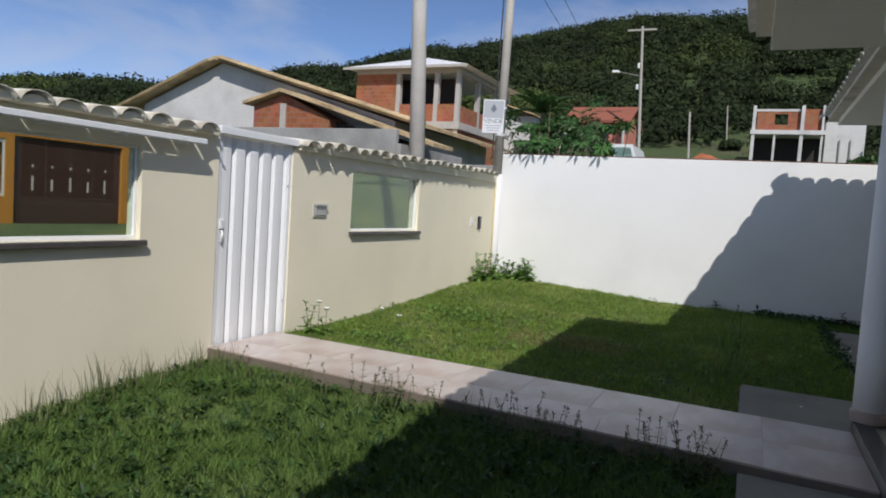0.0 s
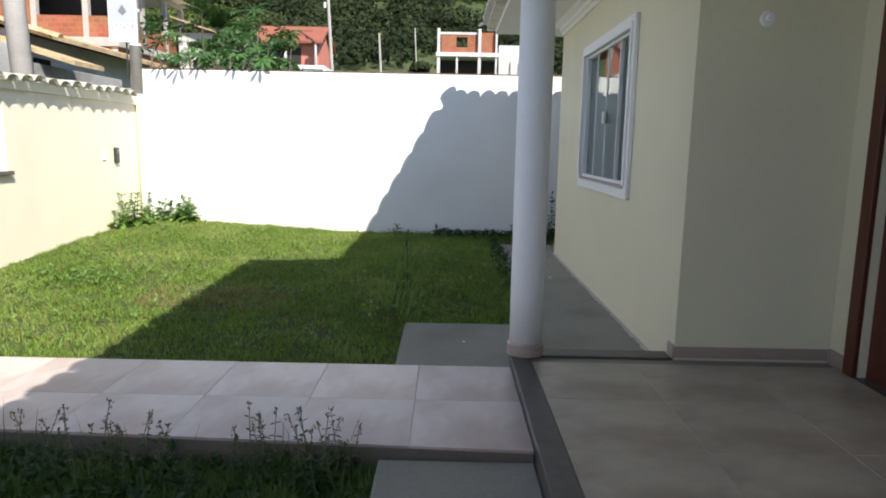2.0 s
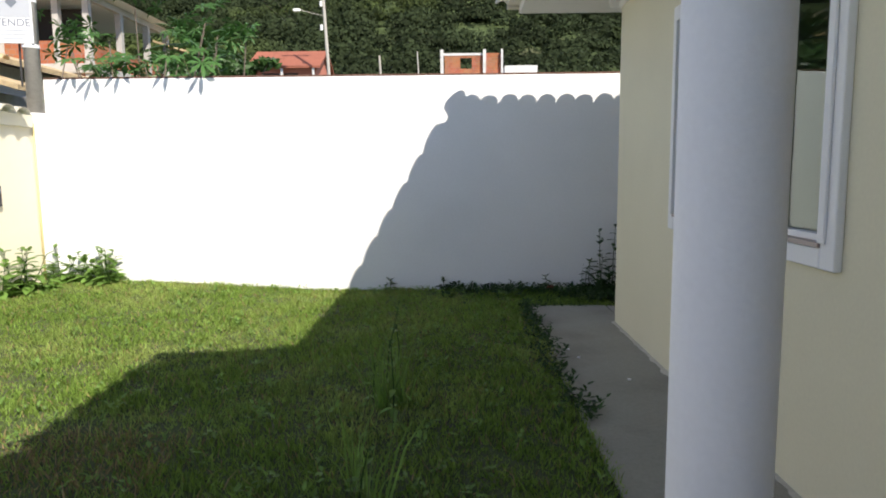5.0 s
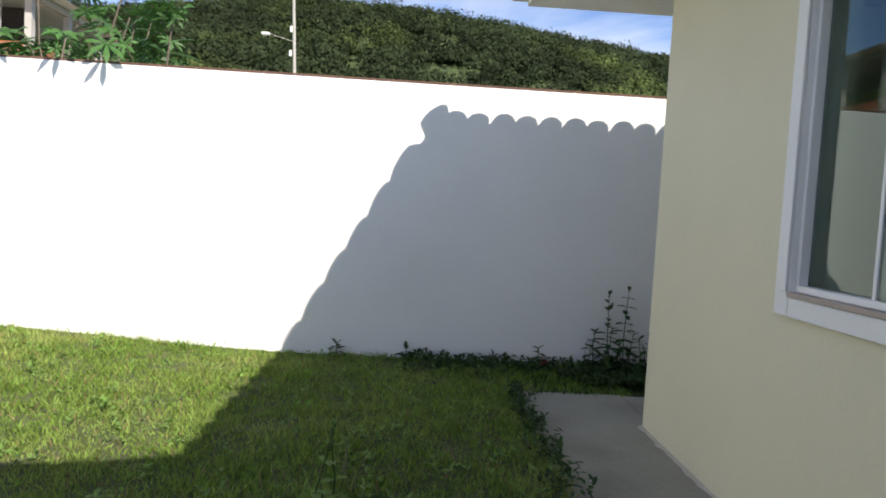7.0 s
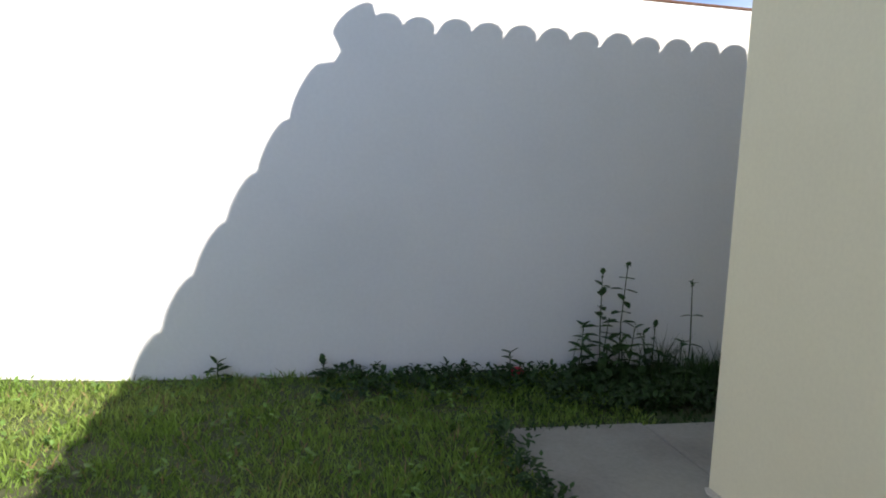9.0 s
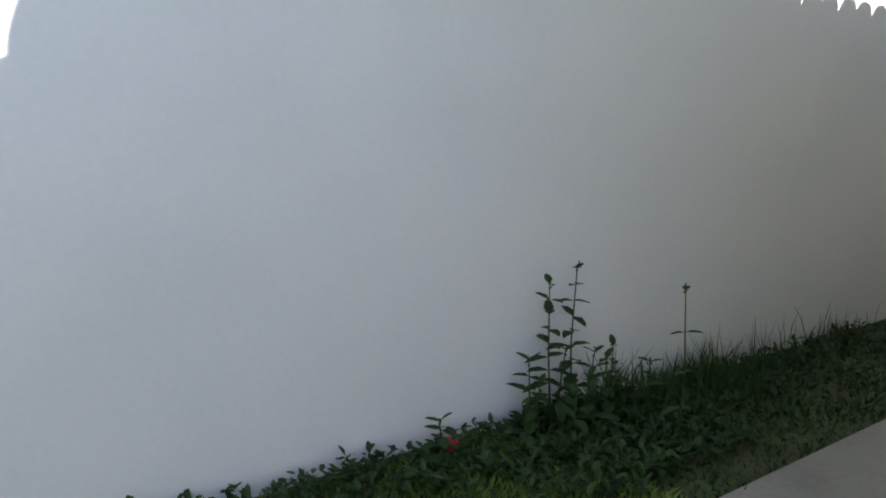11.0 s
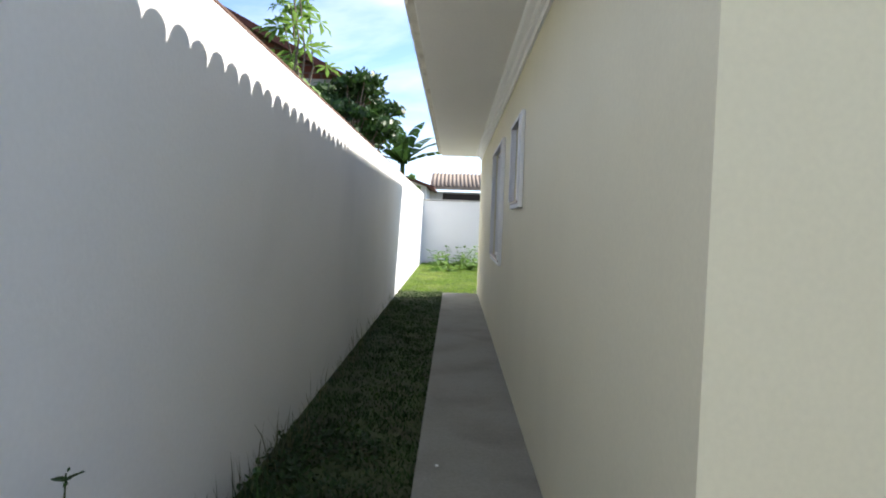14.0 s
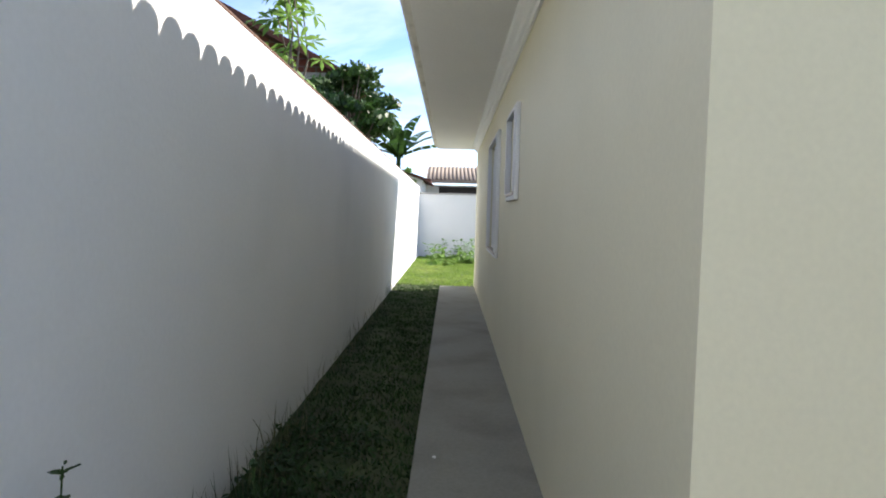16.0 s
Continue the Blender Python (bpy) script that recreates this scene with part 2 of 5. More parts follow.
# Near-black colour that stands for the shade inside openings and under roofs.
M_DARK = material("interior_shade", (0.035, 0.03, 0.028), 0.95, vary=0.1, bump=0.0)
M_ORANGE = material("orange_paint", (0.62, 0.24, 0.03), 0.85, vary=0.08, scale=1, fine=20, bump=0.15)
M_PINKWALL = material("salmon_paint", (0.55, 0.20, 0.14), 0.9, vary=0.1, scale=1, fine=10, bump=0.1)
M_BROWNGATE = material("brown_wooden_gate", (0.075, 0.028, 0.018), 0.6, vary=0.2, scale=2, fine=20, bump=0.1, stretch=(5, 5, 0.6))
M_SIGN = material("white_board", (0.72, 0.73, 0.75), 0.5, vary=0.03, bump=0.0)
M_INK = material("grey_print", (0.16, 0.18, 0.21), 0.6, vary=0.02, bump=0.0)
M_INKPALE = material("pale_print", (0.42, 0.44, 0.47), 0.6, vary=0.02, bump=0.0)
M_BLACK = material("black_plastic", (0.03, 0.03, 0.032), 0.45, vary=0.1, bump=0.0)
M_RED = material("red_plastic", (0.55, 0.02, 0.06), 0.4, vary=0.08, bump=0.0)
M_PETAL = material("white_petals", (0.8, 0.8, 0.72), 0.7, vary=0.04, bump=0.0, translucent=0.2)
M_EARTH = material("red_earth", (0.36, 0.12, 0.055), 1.0, vary=0.3, scale=1, fine=8, bump=0.5)
M_WIRE = material("black_cable", (0.03, 0.03, 0.03), 0.6, vary=0.05, bump=0.0)
M_MAIL = material("mailbox_metal", (0.52, 0.52, 0.50), 0.45, metal=0.4, vary=0.12, bump=0.02)
M_CARPAINT = material("white_car_paint", (0.75, 0.77, 0.78), 0.25, vary=0.02, bump=0.0)


# ---- mesh helpers ----
class Shape:
    """Collects vertices and faces of one mesh."""

    def __init__(self):
        self.v, self.f = [], []

    def add(self, verts, faces):
        k = len(self.v)
        self.v.extend(tuple(p) for p in verts)
        self.f.extend(tuple(i + k for i in f) for f in faces)
        return self

    def box(self, a, b, bevel=0.0, m=None):
        (x0, y0, z0), (x1, y1, z1) = a, b
        if bevel <= 0:
            vs = [(x, y, z) for z in (z0, z1) for x, y in ((x0, y0), (x1, y0), (x1, y1), (x0, y1))]
            fs = [(3, 2, 1, 0), (4, 5, 6, 7), (0, 1, 5, 4), (1, 2, 6, 5), (2, 3, 7, 6), (3, 0, 4, 7)]
        else:
            bm = bmesh.new()
            bmesh.ops.create_cube(bm, size=1.0)
            for v in bm.verts:
                v.co = Vector(((x0 + x1) / 2 + v.co.x * (x1 - x0), (y0 + y1) / 2 + v.co.y * (y1 - y0), (z0 + z1) / 2 + v.co.z * (z1 - z0)))
            bmesh.ops.bevel(bm, geom=bm.edges[:], offset=bevel, segments=2, affect="EDGES", profile=0.5)
            bm.verts.index_update()
            vs = [tuple(v.co) for v in bm.verts]
            fs = [tuple(v.index for v in f.verts) for f in bm.faces]
            bm.free()
        if m is not None:
            vs = [m @ Vector(p) for p in vs]
        return self.add(vs, fs)

    def tube(self, p, q, r0, r1=None, seg=12, caps=True):
        p, q = Vector(p), Vector(q)
        r1 = r0 if r1 is None else r1
        turn = (q - p).to_track_quat("Z", "Y")
        vs = []
        for c, r in ((p, r0), (q, r1)):
            for i in range(seg):
                a = 2 * math.pi * i / seg
                vs.append(c + turn @ Vector((r * math.cos(a), r * math.sin(a), 0)))
        fs = [(i, (i + 1) % seg, seg + (i + 1) % seg, seg + i) for i in range(seg)]
        if caps:
            fs += [tuple(range(seg))[::-1], tuple(range(seg, 2 * seg))]
        return self.add(vs, fs)

    def lathe(self, centre, profile, seg=28):
        cx, cy = centre
        vs = [(cx + r * math.cos(2 * math.pi * i / seg), cy + r * math.sin(2 * math.pi * i / seg), z) for r, z in profile for i in range(seg)]
        n = len(profile)
        fs = [(j * seg + i, j * seg + (i + 1) % seg, (j + 1) * seg + (i + 1) % seg, (j + 1) * seg + i) for j in range(n - 1) for i in range(seg)]
        fs += [tuple(range(seg))[::-1], tuple(range((n - 1) * seg, n * seg))]
        return self.add(vs, fs)

    def prism(self, outline, axis, a, b):
        """An outline in the two other axes, drawn out along axis from a to b."""
        def at(p, c):
            return (c, p[0], p[1]) if axis == "x" else (p[0], c, p[1]) if axis == "y" else (p[0], p[1], c)
        n = len(outline)
        vs = [at(p, a) for p in outline] + [at(p, b) for p in outline]
        fs = [tuple(range(n)), tuple(range(n, 2 * n))[::-1]] + [(i, n + i, n + (i + 1) % n, (i + 1) % n) for i in range(n)]
        return self.add(vs, fs)

    def wall(self, axis, c0, c1, u0, u1, z0, z1, holes=()):
        """A wall between c0 and c1 across axis, from u0 to u1 along the other, with rectangular holes (u0, u1, z0, z1)."""
        us = sorted({u0, u1, *(h[0] for h in holes), *(h[1] for h in holes)})
        zs = sorted({z0, z1, *(h[2] for h in holes), *(h[3] for h in holes)})
        solid = [[not any(h[0] < (us[i] + us[i + 1]) / 2 < h[1] and h[2] < (zs[j] + zs[j + 1]) / 2 < h[3] for h in holes)
                  for j in range(len(zs) - 1)] for i in range(len(us) - 1)]

        def at(c, u, z):
            return (c, u, z) if axis == "x" else (u, c, z)

        def quad(*p):
            self.add(p, [(0, 1, 2, 3)])
        for i in range(len(us) - 1):
            for j in range(len(zs) - 1):
                if not solid[i][j]:
                    continue
                a, b, c, d = us[i], us[i + 1], zs[j], zs[j + 1]
                for w in (c0, c1):
                    quad(at(w, a, c), at(w, b, c), at(w, b, d), at(w, a, d))
                if i == 0 or not solid[i - 1][j]:
                    quad(at(c0, a, c), at(c1, a, c), at(c1, a, d), at(c0, a, d))
                if i == len(us) - 2 or not solid[i + 1][j]:
                    quad(at(c0, b, c), at(c1, b, c), at(c1, b, d), at(c0, b, d))
                if j == 0 or not solid[i][j - 1]:
                    quad(at(c0, a, c), at(c1, a, c), at(c1, b, c), at(c0, b, c))
                if j == len(zs) - 2 or not solid[i][j + 1]:
                    quad(at(c0, a, d), at(c1, a, d), at(c1, b, d), at(c0, b, d))
        return self

    def mesh(self, name, mat, smooth=False):
        me = bpy.data.meshes.new(name)
        me.from_pydata([tuple(p) for p in self.v], [], self.f)
        bm = bmesh.new()
        bm.from_mesh(me)
        if len(bm.verts) < 30000:
            bmesh.ops.remove_doubles(bm, verts=bm.verts[:], dist=1e-5)
            bmesh.ops.recalc_face_normals(bm, faces=bm.faces[:])
        bm.to_mesh(me)
        bm.free()
        me.materials.append(mat)
        if smooth:
            me.polygons.foreach_set("use_smooth", [True] * len(me.polygons))
        me.update()
        return me


def thing(name, label, category, at=(0, 0, 0), group="", turn=0.0, kind=""):
    ob = new(name)
    ob.empty_display_size = 0.1
    ob.matrix_world = pose(*at, 0, 0, turn)
    return tagged(ob, label, category, group, kind)


def part(name, shape, mat, parent=None, label="", smooth=False):
    """One mesh under a thing or a part, in the parent's own coordinates."""
    data = shape.mesh(name, mat, smooth) if isinstance(shape, Shape) else shape
    ob = new(name, data)
    if parent is not None:
        ob.parent = parent
    return tagged(ob, label)


def structure(name, shape, mat, label, category, smooth=False):
    return tagged(part(name, shape, mat, None, "", smooth), label, category, "", "structure")


def raw_mesh(name, verts, faces, mat, smooth=False):
    me = bpy.data.meshes.new(name)
    me.from_pydata(verts, [], faces)
    me.materials.append(mat)
    if smooth:
        me.polygons.foreach_set("use_smooth", [True] * len(me.polygons))
    me.update()
    return me


def blades(name, xy, ground, height, width, lean, mat, rng, label, category):
    """Grass blades, two triangles and a tip each, over the points xy."""
    n = len(xy)
    ang = rng.uniform(0, 2 * np.pi, n)
    tuft = np.sin(xy[:, 0] * 9.1 + 1.7 * np.sin(xy[:, 1] * 5.3)) * np.sin(xy[:, 1] * 8.3 + 1.3 * np.sin(xy[:, 0] * 6.1))
    h = height * rng.uniform(0.45, 1.25, n) * (1 + 0.4 * tuft)
    w = width * rng.uniform(0.7, 1.3, n)
    l = lean * rng.uniform(0.2, 1.3, n) * h
    dirx, diry = np.cos(ang), np.sin(ang)
    la = rng.uniform(0, 2 * np.pi, n)
    lx, ly = np.cos(la) * l, np.sin(la) * l
    z0 = ground(xy[:, 0], xy[:, 1]) - 0.01
    V = np.zeros((n, 5, 3))
    V[:, 0] = np.stack([xy[:, 0] - dirx * w / 2, xy[:, 1] - diry * w / 2, z0], 1)
    V[:, 1] = np.stack([xy[:, 0] + dirx * w / 2, xy[:, 1] + diry * w / 2, z0], 1)
    V[:, 2] = np.stack([xy[:, 0] + dirx * w * 0.4 + lx * 0.4, xy[:, 1] + diry * w * 0.4 + ly * 0.4, z0 + h * 0.6], 1)
    V[:, 3] = np.stack([xy[:, 0] - dirx * w * 0.4 + lx * 0.4, xy[:, 1] - diry * w * 0.4 + ly * 0.4, z0 + h * 0.6], 1)
    V[:, 4] = np.stack([xy[:, 0] + lx, xy[:, 1] + ly, z0 + h], 1)
    base = (np.arange(n) * 5)[:, None]
    me = bpy.data.meshes.new(name)
    quads = base + np.array([[0, 1, 2, 3]])
    tris = base + np.array([[3, 2, 4]])
    me.vertices.add(n * 5)
    me.vertices.foreach_set("co", V.ravel())
    loops = np.concatenate([quads, tris], 1).ravel()
    me.loops.add(len(loops))
    me.loops.foreach_set("vertex_index", loops.astype(np.int32))
    me.polygons.add(n * 2)
    starts = np.empty(n * 2, np.int32)
    starts[0::2], starts[1::2] = np.arange(n) * 7, np.arange(n) * 7 + 4
    me.polygons.foreach_set("loop_start", starts)
    me.update(calc_edges=True)
    me.materials.append(mat)
    return tagged(new(name, me), label, category, "", "stuff")


def leaf_cloud(centres, radii, count, size, rng, flat=0.75, lift=0.2, align=0.0):
    """Vertices and faces of small folded leaves spread over uneven clumps."""
    vs, fs = [], []
    for c, r in zip(centres, radii):
        k = int(count * rng.uniform(0.7, 1.3))
        d = rng.normal(size=(k, 3))
        d /= np.linalg.norm(d, axis=1)[:, None]
        d[:, 2] = np.abs(d[:, 2]) * (1 - lift) - lift * rng.uniform(0, 1, k)
        p = np.array(c) + d * (np.array(r) * rng.uniform(0.55, 1.08, k)[:, None])
        a = rng.normal(size=(k, 3))
        a /= np.linalg.norm(a, axis=1)[:, None]
        if align:
            a = np.cross(a, d + align * rng.normal(size=(k, 3)))
            a /= np.linalg.norm(a, axis=1)[:, None] + 1e-6
        b = np.cross(a, d + 0.3 * rng.normal(size=(k, 3)))
        b /= np.linalg.norm(b, axis=1)[:, None] + 1e-6
        s = size * rng.uniform(0.6, 1.4, k)[:, None]
        q = np.stack([p - a * s, p + b * s * flat * 0.6, p + a * s, p - b * s * flat * 0.6], 1)
        base = len(vs)
        vs.extend(map(tuple, q.reshape(-1, 3)))
        fs.extend((base + 4 * i, base + 4 * i + 1, base + 4 * i + 2, base + 4 * i + 3) for i in range(k))
    return vs, fs


# ---- ground, hill ----
def smooth(t):
    t = np.clip(t, 0, 1)
    return t * t * (3 - 2 * t)


RIDGE_AZ = (-180, -110, -75, -60, -52, -47, -39, -35, -29, -25, -16, -9, -1, 5, 11, 16, 20, 32, 52, 75, 180)
RIDGE_EL = (0.5, 0.5, 1.0, 2.4, 4.6, 4.7, 6.4, 6.7, 9.1, 9.9, 11.5, 12.7, 12.9, 12.3, 11.0, 10.0, 9.2, 5.6, 2.0, 0.5, 0.5)
HILL_X, HILL_Y, RIDGE_R = 4.5, -9.0, 175.0


def land(x, y):
    """The height of the ground sheet."""
    x, y = np.asarray(x, float), np.asarray(y, float)
    dx, dy = x - HILL_X, y - HILL_Y
    r, az = np.hypot(dx, dy), np.degrees(np.arctan2(dx, dy))
    top = 1.4 + RIDGE_R * np.tan(np.radians(np.interp(az, RIDGE_AZ, RIDGE_EL)))
    rise = np.where(r < RIDGE_R, smooth((r - 55) / (RIDGE_R - 45)), np.clip(1 - (r - RIDGE_R) / 900, 0, 1))
    slope = 0.14 * np.clip(y - 3.0, 0, 60)
    bumps = 0.012 * r * np.sin(x * 0.07 + 1) * np.cos(y * 0.055) * smooth((r - 60) / 60)
    return -0.42 + 0.25 * smooth((-0.3 - x) / 0.4) + np.maximum(slope, 0) + top * rise * smooth((y + 60) / 80 + 0.3) + bumps


rings = np.concatenate([np.linspace(0, 40, 41), np.geomspace(42, 420, 60), np.geomspace(500, 4000, 8)])
spokes = 240
gv = [(HILL_X, HILL_Y, float(land(HILL_X, HILL_Y)))]
for r in rings[1:]:
    a = np.arange(spokes) * 2 * np.pi / spokes
    px, py = HILL_X + r * np.sin(a), HILL_Y + r * np.cos(a)
    gv.extend(zip(px.tolist(), py.tolist(), land(px, py).tolist()))
gf = [(0, 1 + (i + 1) % spokes, 1 + i) for i in range(spokes)]
for j in range(len(rings) - 2):
    k = 1 + j * spokes
    gf.extend((k + i, k + (i + 1) % spokes, k + spokes + (i + 1) % spokes, k + spokes + i) for i in range(spokes))
tagged(new("ground", raw_mesh("ground", gv, gf, M_LAND, True)), "scrubby green land rising to a hill", "ground", "", "structure")

# forest on the hill
frng = np.random.default_rng(5)
cs, rs = [], []
for _ in range(5200):
    bearing = frng.uniform(-72, 36)
    az = radians(bearing)
    near = 95 if bearing < -36 else 62
    r = near + (186 - near) * frng.uniform(0, 1) ** 0.7
    x, y = HILL_X + r * math.sin(az), HILL_Y + r * math.cos(az)
    if noise.noise((x * 0.03, y * 0.03, 0)) > 0.42:
        continue
    s = frng.uniform(1.3, 3.4) * (0.45 + r / 250)
    cs.append((x, y, float(land(x, y)) + s * 0.3))
    rs.append((s, s, s * frng.uniform(0.75, 1.15)))
fv, ff = leaf_cloud(cs, rs, 130, 0.27, frng, 1.25, 0.15, 0.25)
tagged(new("forest", raw_mesh("forest", fv, ff, M_FOREST)), "dense dark green forest covering the hillside", "forest", "", "stuff")


def lawn_height(x, y):
    """The yard's soil under the grass, a little higher by the white wall."""
    x, y = np.asarray(x, float), np.asarray(y, float)
    base = np.interp(y, [-14, -9.5, -7.6, -6.4, -3.0, 0.0], [-0.30, -0.23, -0.12, -0.03, 0.0, 0.01])
    return base + 0.15 * smooth((3.8 - x) / 3.8) * smooth((y + 5.0) / 4.5) - 0.06 * smooth((x - 5.5) / 2.5)


lv, lf = [], []
lx, ly = np.linspace(0.0, 29.0, 117), np.linspace(-20.0, 0.0, 161)
for x in lx:
    for y in ly:
        lv.append((float(x), float(y), float(lawn_height(x, y)) + 0.012 * noise.noise((x * 2, y * 2, 0))))
for i in range(len(lx) - 1):
    for j in range(len(ly) - 1):
        k = i * len(ly) + j
        if lx[i] > 6.6 and -13.5 < ly[j] < -2.2 and lx[i] < 18.6:
            continue
        lf.append((k, k + len(ly), k + len(ly) + 1, k + 1))
structure("yard_soil", raw_mesh("yard_soil", lv, lf, M_SOIL, True), M_SOIL, "dark soil under the lawn", "soil")

# ---- boundary walls ----
structure("wall_white_side", Shape().box((-0.02, 0.0, -0.4), (29.2, 0.16, 2.5), 0.012), M_WHITE, "long white limewashed boundary wall", "wall")
structure("coping_white_side", Shape().box((-0.015, 0.004, 2.501), (29.19, 0.156, 2.52), 0.004), M_RIM, "rough brown unpainted top of the white wall", "coping")
structure("wall_rear", Shape().box((29.0, -20.0, -0.4), (29.16, -0.004, 2.24), 0.01), M_WHITE, "white boundary wall across the back yard", "wall")
structure("coping_rear", Shape().box((28.96, -20.0, 2.244), (29.2, -0.004, 2.29), 0.01), M_FRAME, "grey concrete coping on the back wall", "coping")
# Assumed wall out of view, set back so skylight and bounce reach the porch.
structure("wall_south", Shape().box((-0.16, -20.2, -0.4), (29.16, -20.004, 2.3)), M_WHITE, "unseen white wall added to close the yard", "wall")

W1 = (-10.6, -8.19, 1.02, 1.76)
W2 = (-5.14, -3.36, 1.06, 1.80)
GATE = (-7.36, -6.30, -0.4, 1.93)
street = structure("wall_street", Shape().wall("x", -0.16, 0.0, -20.0, -0.34, -0.4, 1.93, (W1, W2, GATE)), M_STREET, "cream painted street wall with two windows", "wall")
structure("corner_pilaster", Shape().box((-0.16, -0.336, -0.4), (-0.004, -0.004, 2.08), 0.012), M_STREET, "cream corner block between both walls", "pilaster")
structure("corner_post_base", Shape().lathe((-0.03, -0.15), [(0.115, -0.4), (0.112, 0.8), (0.108, 2.08), (0.09, 2.1)], 24), M_COLUMN, "round white painted foot of the corner post", "post", True)

# the cap of half-round tiles across the street wall
def half_tile(length, r0, r1, thick, seg=9, squash=0.86):
    """A half-round tile along x, its wide end at x = length, hump up."""
    vs, fs = [], []
    for x, r in ((0.0, r0), (length, r1)):
        for rr in (r, r - thick):
            for i in range(seg + 1):
                a = math.pi * i / seg
                vs.append((x, rr * math.cos(a), rr * math.sin(a) * squash))
    n = seg + 1
    for i in range(seg):
        fs += [(i, i + 1, 2 * n + i + 1, 2 * n + i), (n + i + 1, n + i, 3 * n + i, 3 * n + i + 1), (i + 1, i, n + i, n + i + 1), (2 * n + i, 2 * n + i + 1, 3 * n + i + 1, 3 * n + i)]
    fs += [(0, 2 * n, 3 * n, n), (seg, n + seg, 3 * n + seg, 2 * n + seg)]
    return vs, fs


captile = raw_mesh("cap_tile", *half_tile(0.50, 0.095, 0.116, 0.012, 9, 0.66), M_CAPTILE, True)


def cap_base(yy):
    """The cap follows the street, which climbs gently."""
    return max(1.935, 1.935 + 0.0152 * (yy + 8.8))


for number, (a, b) in enumerate(((-20.0, GATE[0] - 0.06), (GATE[1] + 0.06, -0.35))):
    bed = Shape()
    steps = [a + (b - a) * i / 8 for i in range(9)]
    for q in steps:
        zb = cap_base(q)
        bed.v += [(-0.2, q, 1.931), (0.05, q, 1.931), (0.055, q, max(1.94, zb - 0.03)), (0.06, q, zb + 0.01), (-0.06, q, zb + 0.055), (-0.24, q, zb + 0.01)]
    for i in range(8):
        bed.f += [(6 * i + k, 6 * i + (k + 1) % 6, 6 * i + 6 + (k + 1) % 6, 6 * i + 6 + k) for k in range(6)]
    bed.f += [tuple(range(6)), tuple(range(48, 54))]
    structure("wall_cap_bed_%d" % (number + 1), bed, M_STREET, "cream mortar bed under the wall cap tiles", "coping")

y = -19.9
while y < -0.42:
    if not GATE[0] - 0.05 < y < GATE[1] + 0.02:
        t = part("cap_tile", captile, M_CAPTILE, street)
        z = cap_base(y)
        t.matrix_local = pose(-0.34, y, z + 0.046, 0, 5.0 + 1.5 * math.sin(y * 7), 1.5 * math.sin(y * 3.1))
    y += 0.25

plug_v, plug_f = [], []
y = -19.9
while y < -0.42:
    if not GATE[0] - 0.05 < y < GATE[1] + 0.02:
        z, k = cap_base(y), len(plug_v)
        ring = [(y + 0.094 * math.cos(math.pi * i / 8), z + 0.002 + 0.058 * math.sin(math.pi * i / 8)) for i in range(9)]
        plug_v += [(0.125 if y < GATE[0] else 0.05, a, b) for a, b in ring] + [(-0.1, a, b + 0.02) for a, b in ring]
        plug_f += [tuple(range(k, k + 9))] + [(k + i, k + 9 + i, k + 10 + i, k + 1 + i) for i in range(8)]
    y += 0.25
tagged(part("mortar_fill", raw_mesh("mortar_fill", plug_v, plug_f, M_STREET), M_STREET, street), kind="stuff")

# glazing of the street wall
def wall_window(number, hole):
    y0, y1, z0, z1 = hole
    f = Shape()
    for a, b in (((-0.1, y0, z0), (-0.05, y0 + 0.022, z1)), ((-0.1, y1 - 0.022, z0), (-0.05, y1, z1)), ((-0.1, y0 + 0.022, z0), (-0.05, y1 - 0.022, z0 + 0.03)), ((-0.1, y0 + 0.022, z1 - 0.02), (-0.05, y1 - 0.022, z1))):
        f.box(a, b, 0.004)
    w = thing("window_%d" % number, "fixed green glass window in the street wall", "window", kind="structure")
    part("window_frame", f, M_ALU, w)
    p = part("pane", Shape().box((-0.08, y0 + 0.022, z0 + 0.03), (-0.073, y1 - 0.022, z1 - 0.02)), M_GREENGLASS, w)
    p.visible_shadow = False
    part("window_sill", Shape().box((-0.2, y0 - 0.03, z0 - 0.045), (0.055, y1 + 0.03, z0 - 0.002), 0.006), M_GRANITE, w, "dark stone sill")


wall_window(1, W1)
wall_window(2, W2)
rail = Shape().box((0.09, -13.0, 1.835), (0.15, -7.66, 1.88), 0.006)
r = thing("wall_rail", "long white metal rail bracketed under the cap tiles", "rail")
part("bar", rail, M_GATE, r)
for yy in np.arange(-12.8, -7.6, 0.62):
    part("bracket", Shape().box((0.0, yy, 1.815), (0.1, yy + 0.045, 1.835), 0.003), M_TRIM, r)

# the pedestrian gate: folded sheet in a frame
g = thing("pedestrian_gate", "closed white folded sheet metal gate", "gate", (-0.05, GATE[0], 0.0))
gw = GATE[1] - GATE[0]
fr = Shape().box((-0.03, 0.0, -0.03), (0.035, 0.05, 1.99), 0.004).box((-0.03, gw - 0.05, -0.03), (0.035, gw, 2.0), 0.004)
part("gate_frame", fr, M_GATE, g)
part("lintel", Shape().box((-0.1, -0.03, 1.965), (0.09, gw + 0.14, 2.035), 0.006), M_GATE, g, "white metal lintel")
prof, ribs = [], 5
for i in range(ribs):
    u = 0.06 + i * (gw - 0.12) / ribs
    s = (gw - 0.12) / ribs
    prof += [(0.022, u), (0.025, u + 0.3 * s), (0.022, u + 0.62 * s), (-0.02, u + 0.76 * s), (-0.02, u + 0.86 * s)]
prof.append((0.022, gw - 0.06))
sh = Shape()
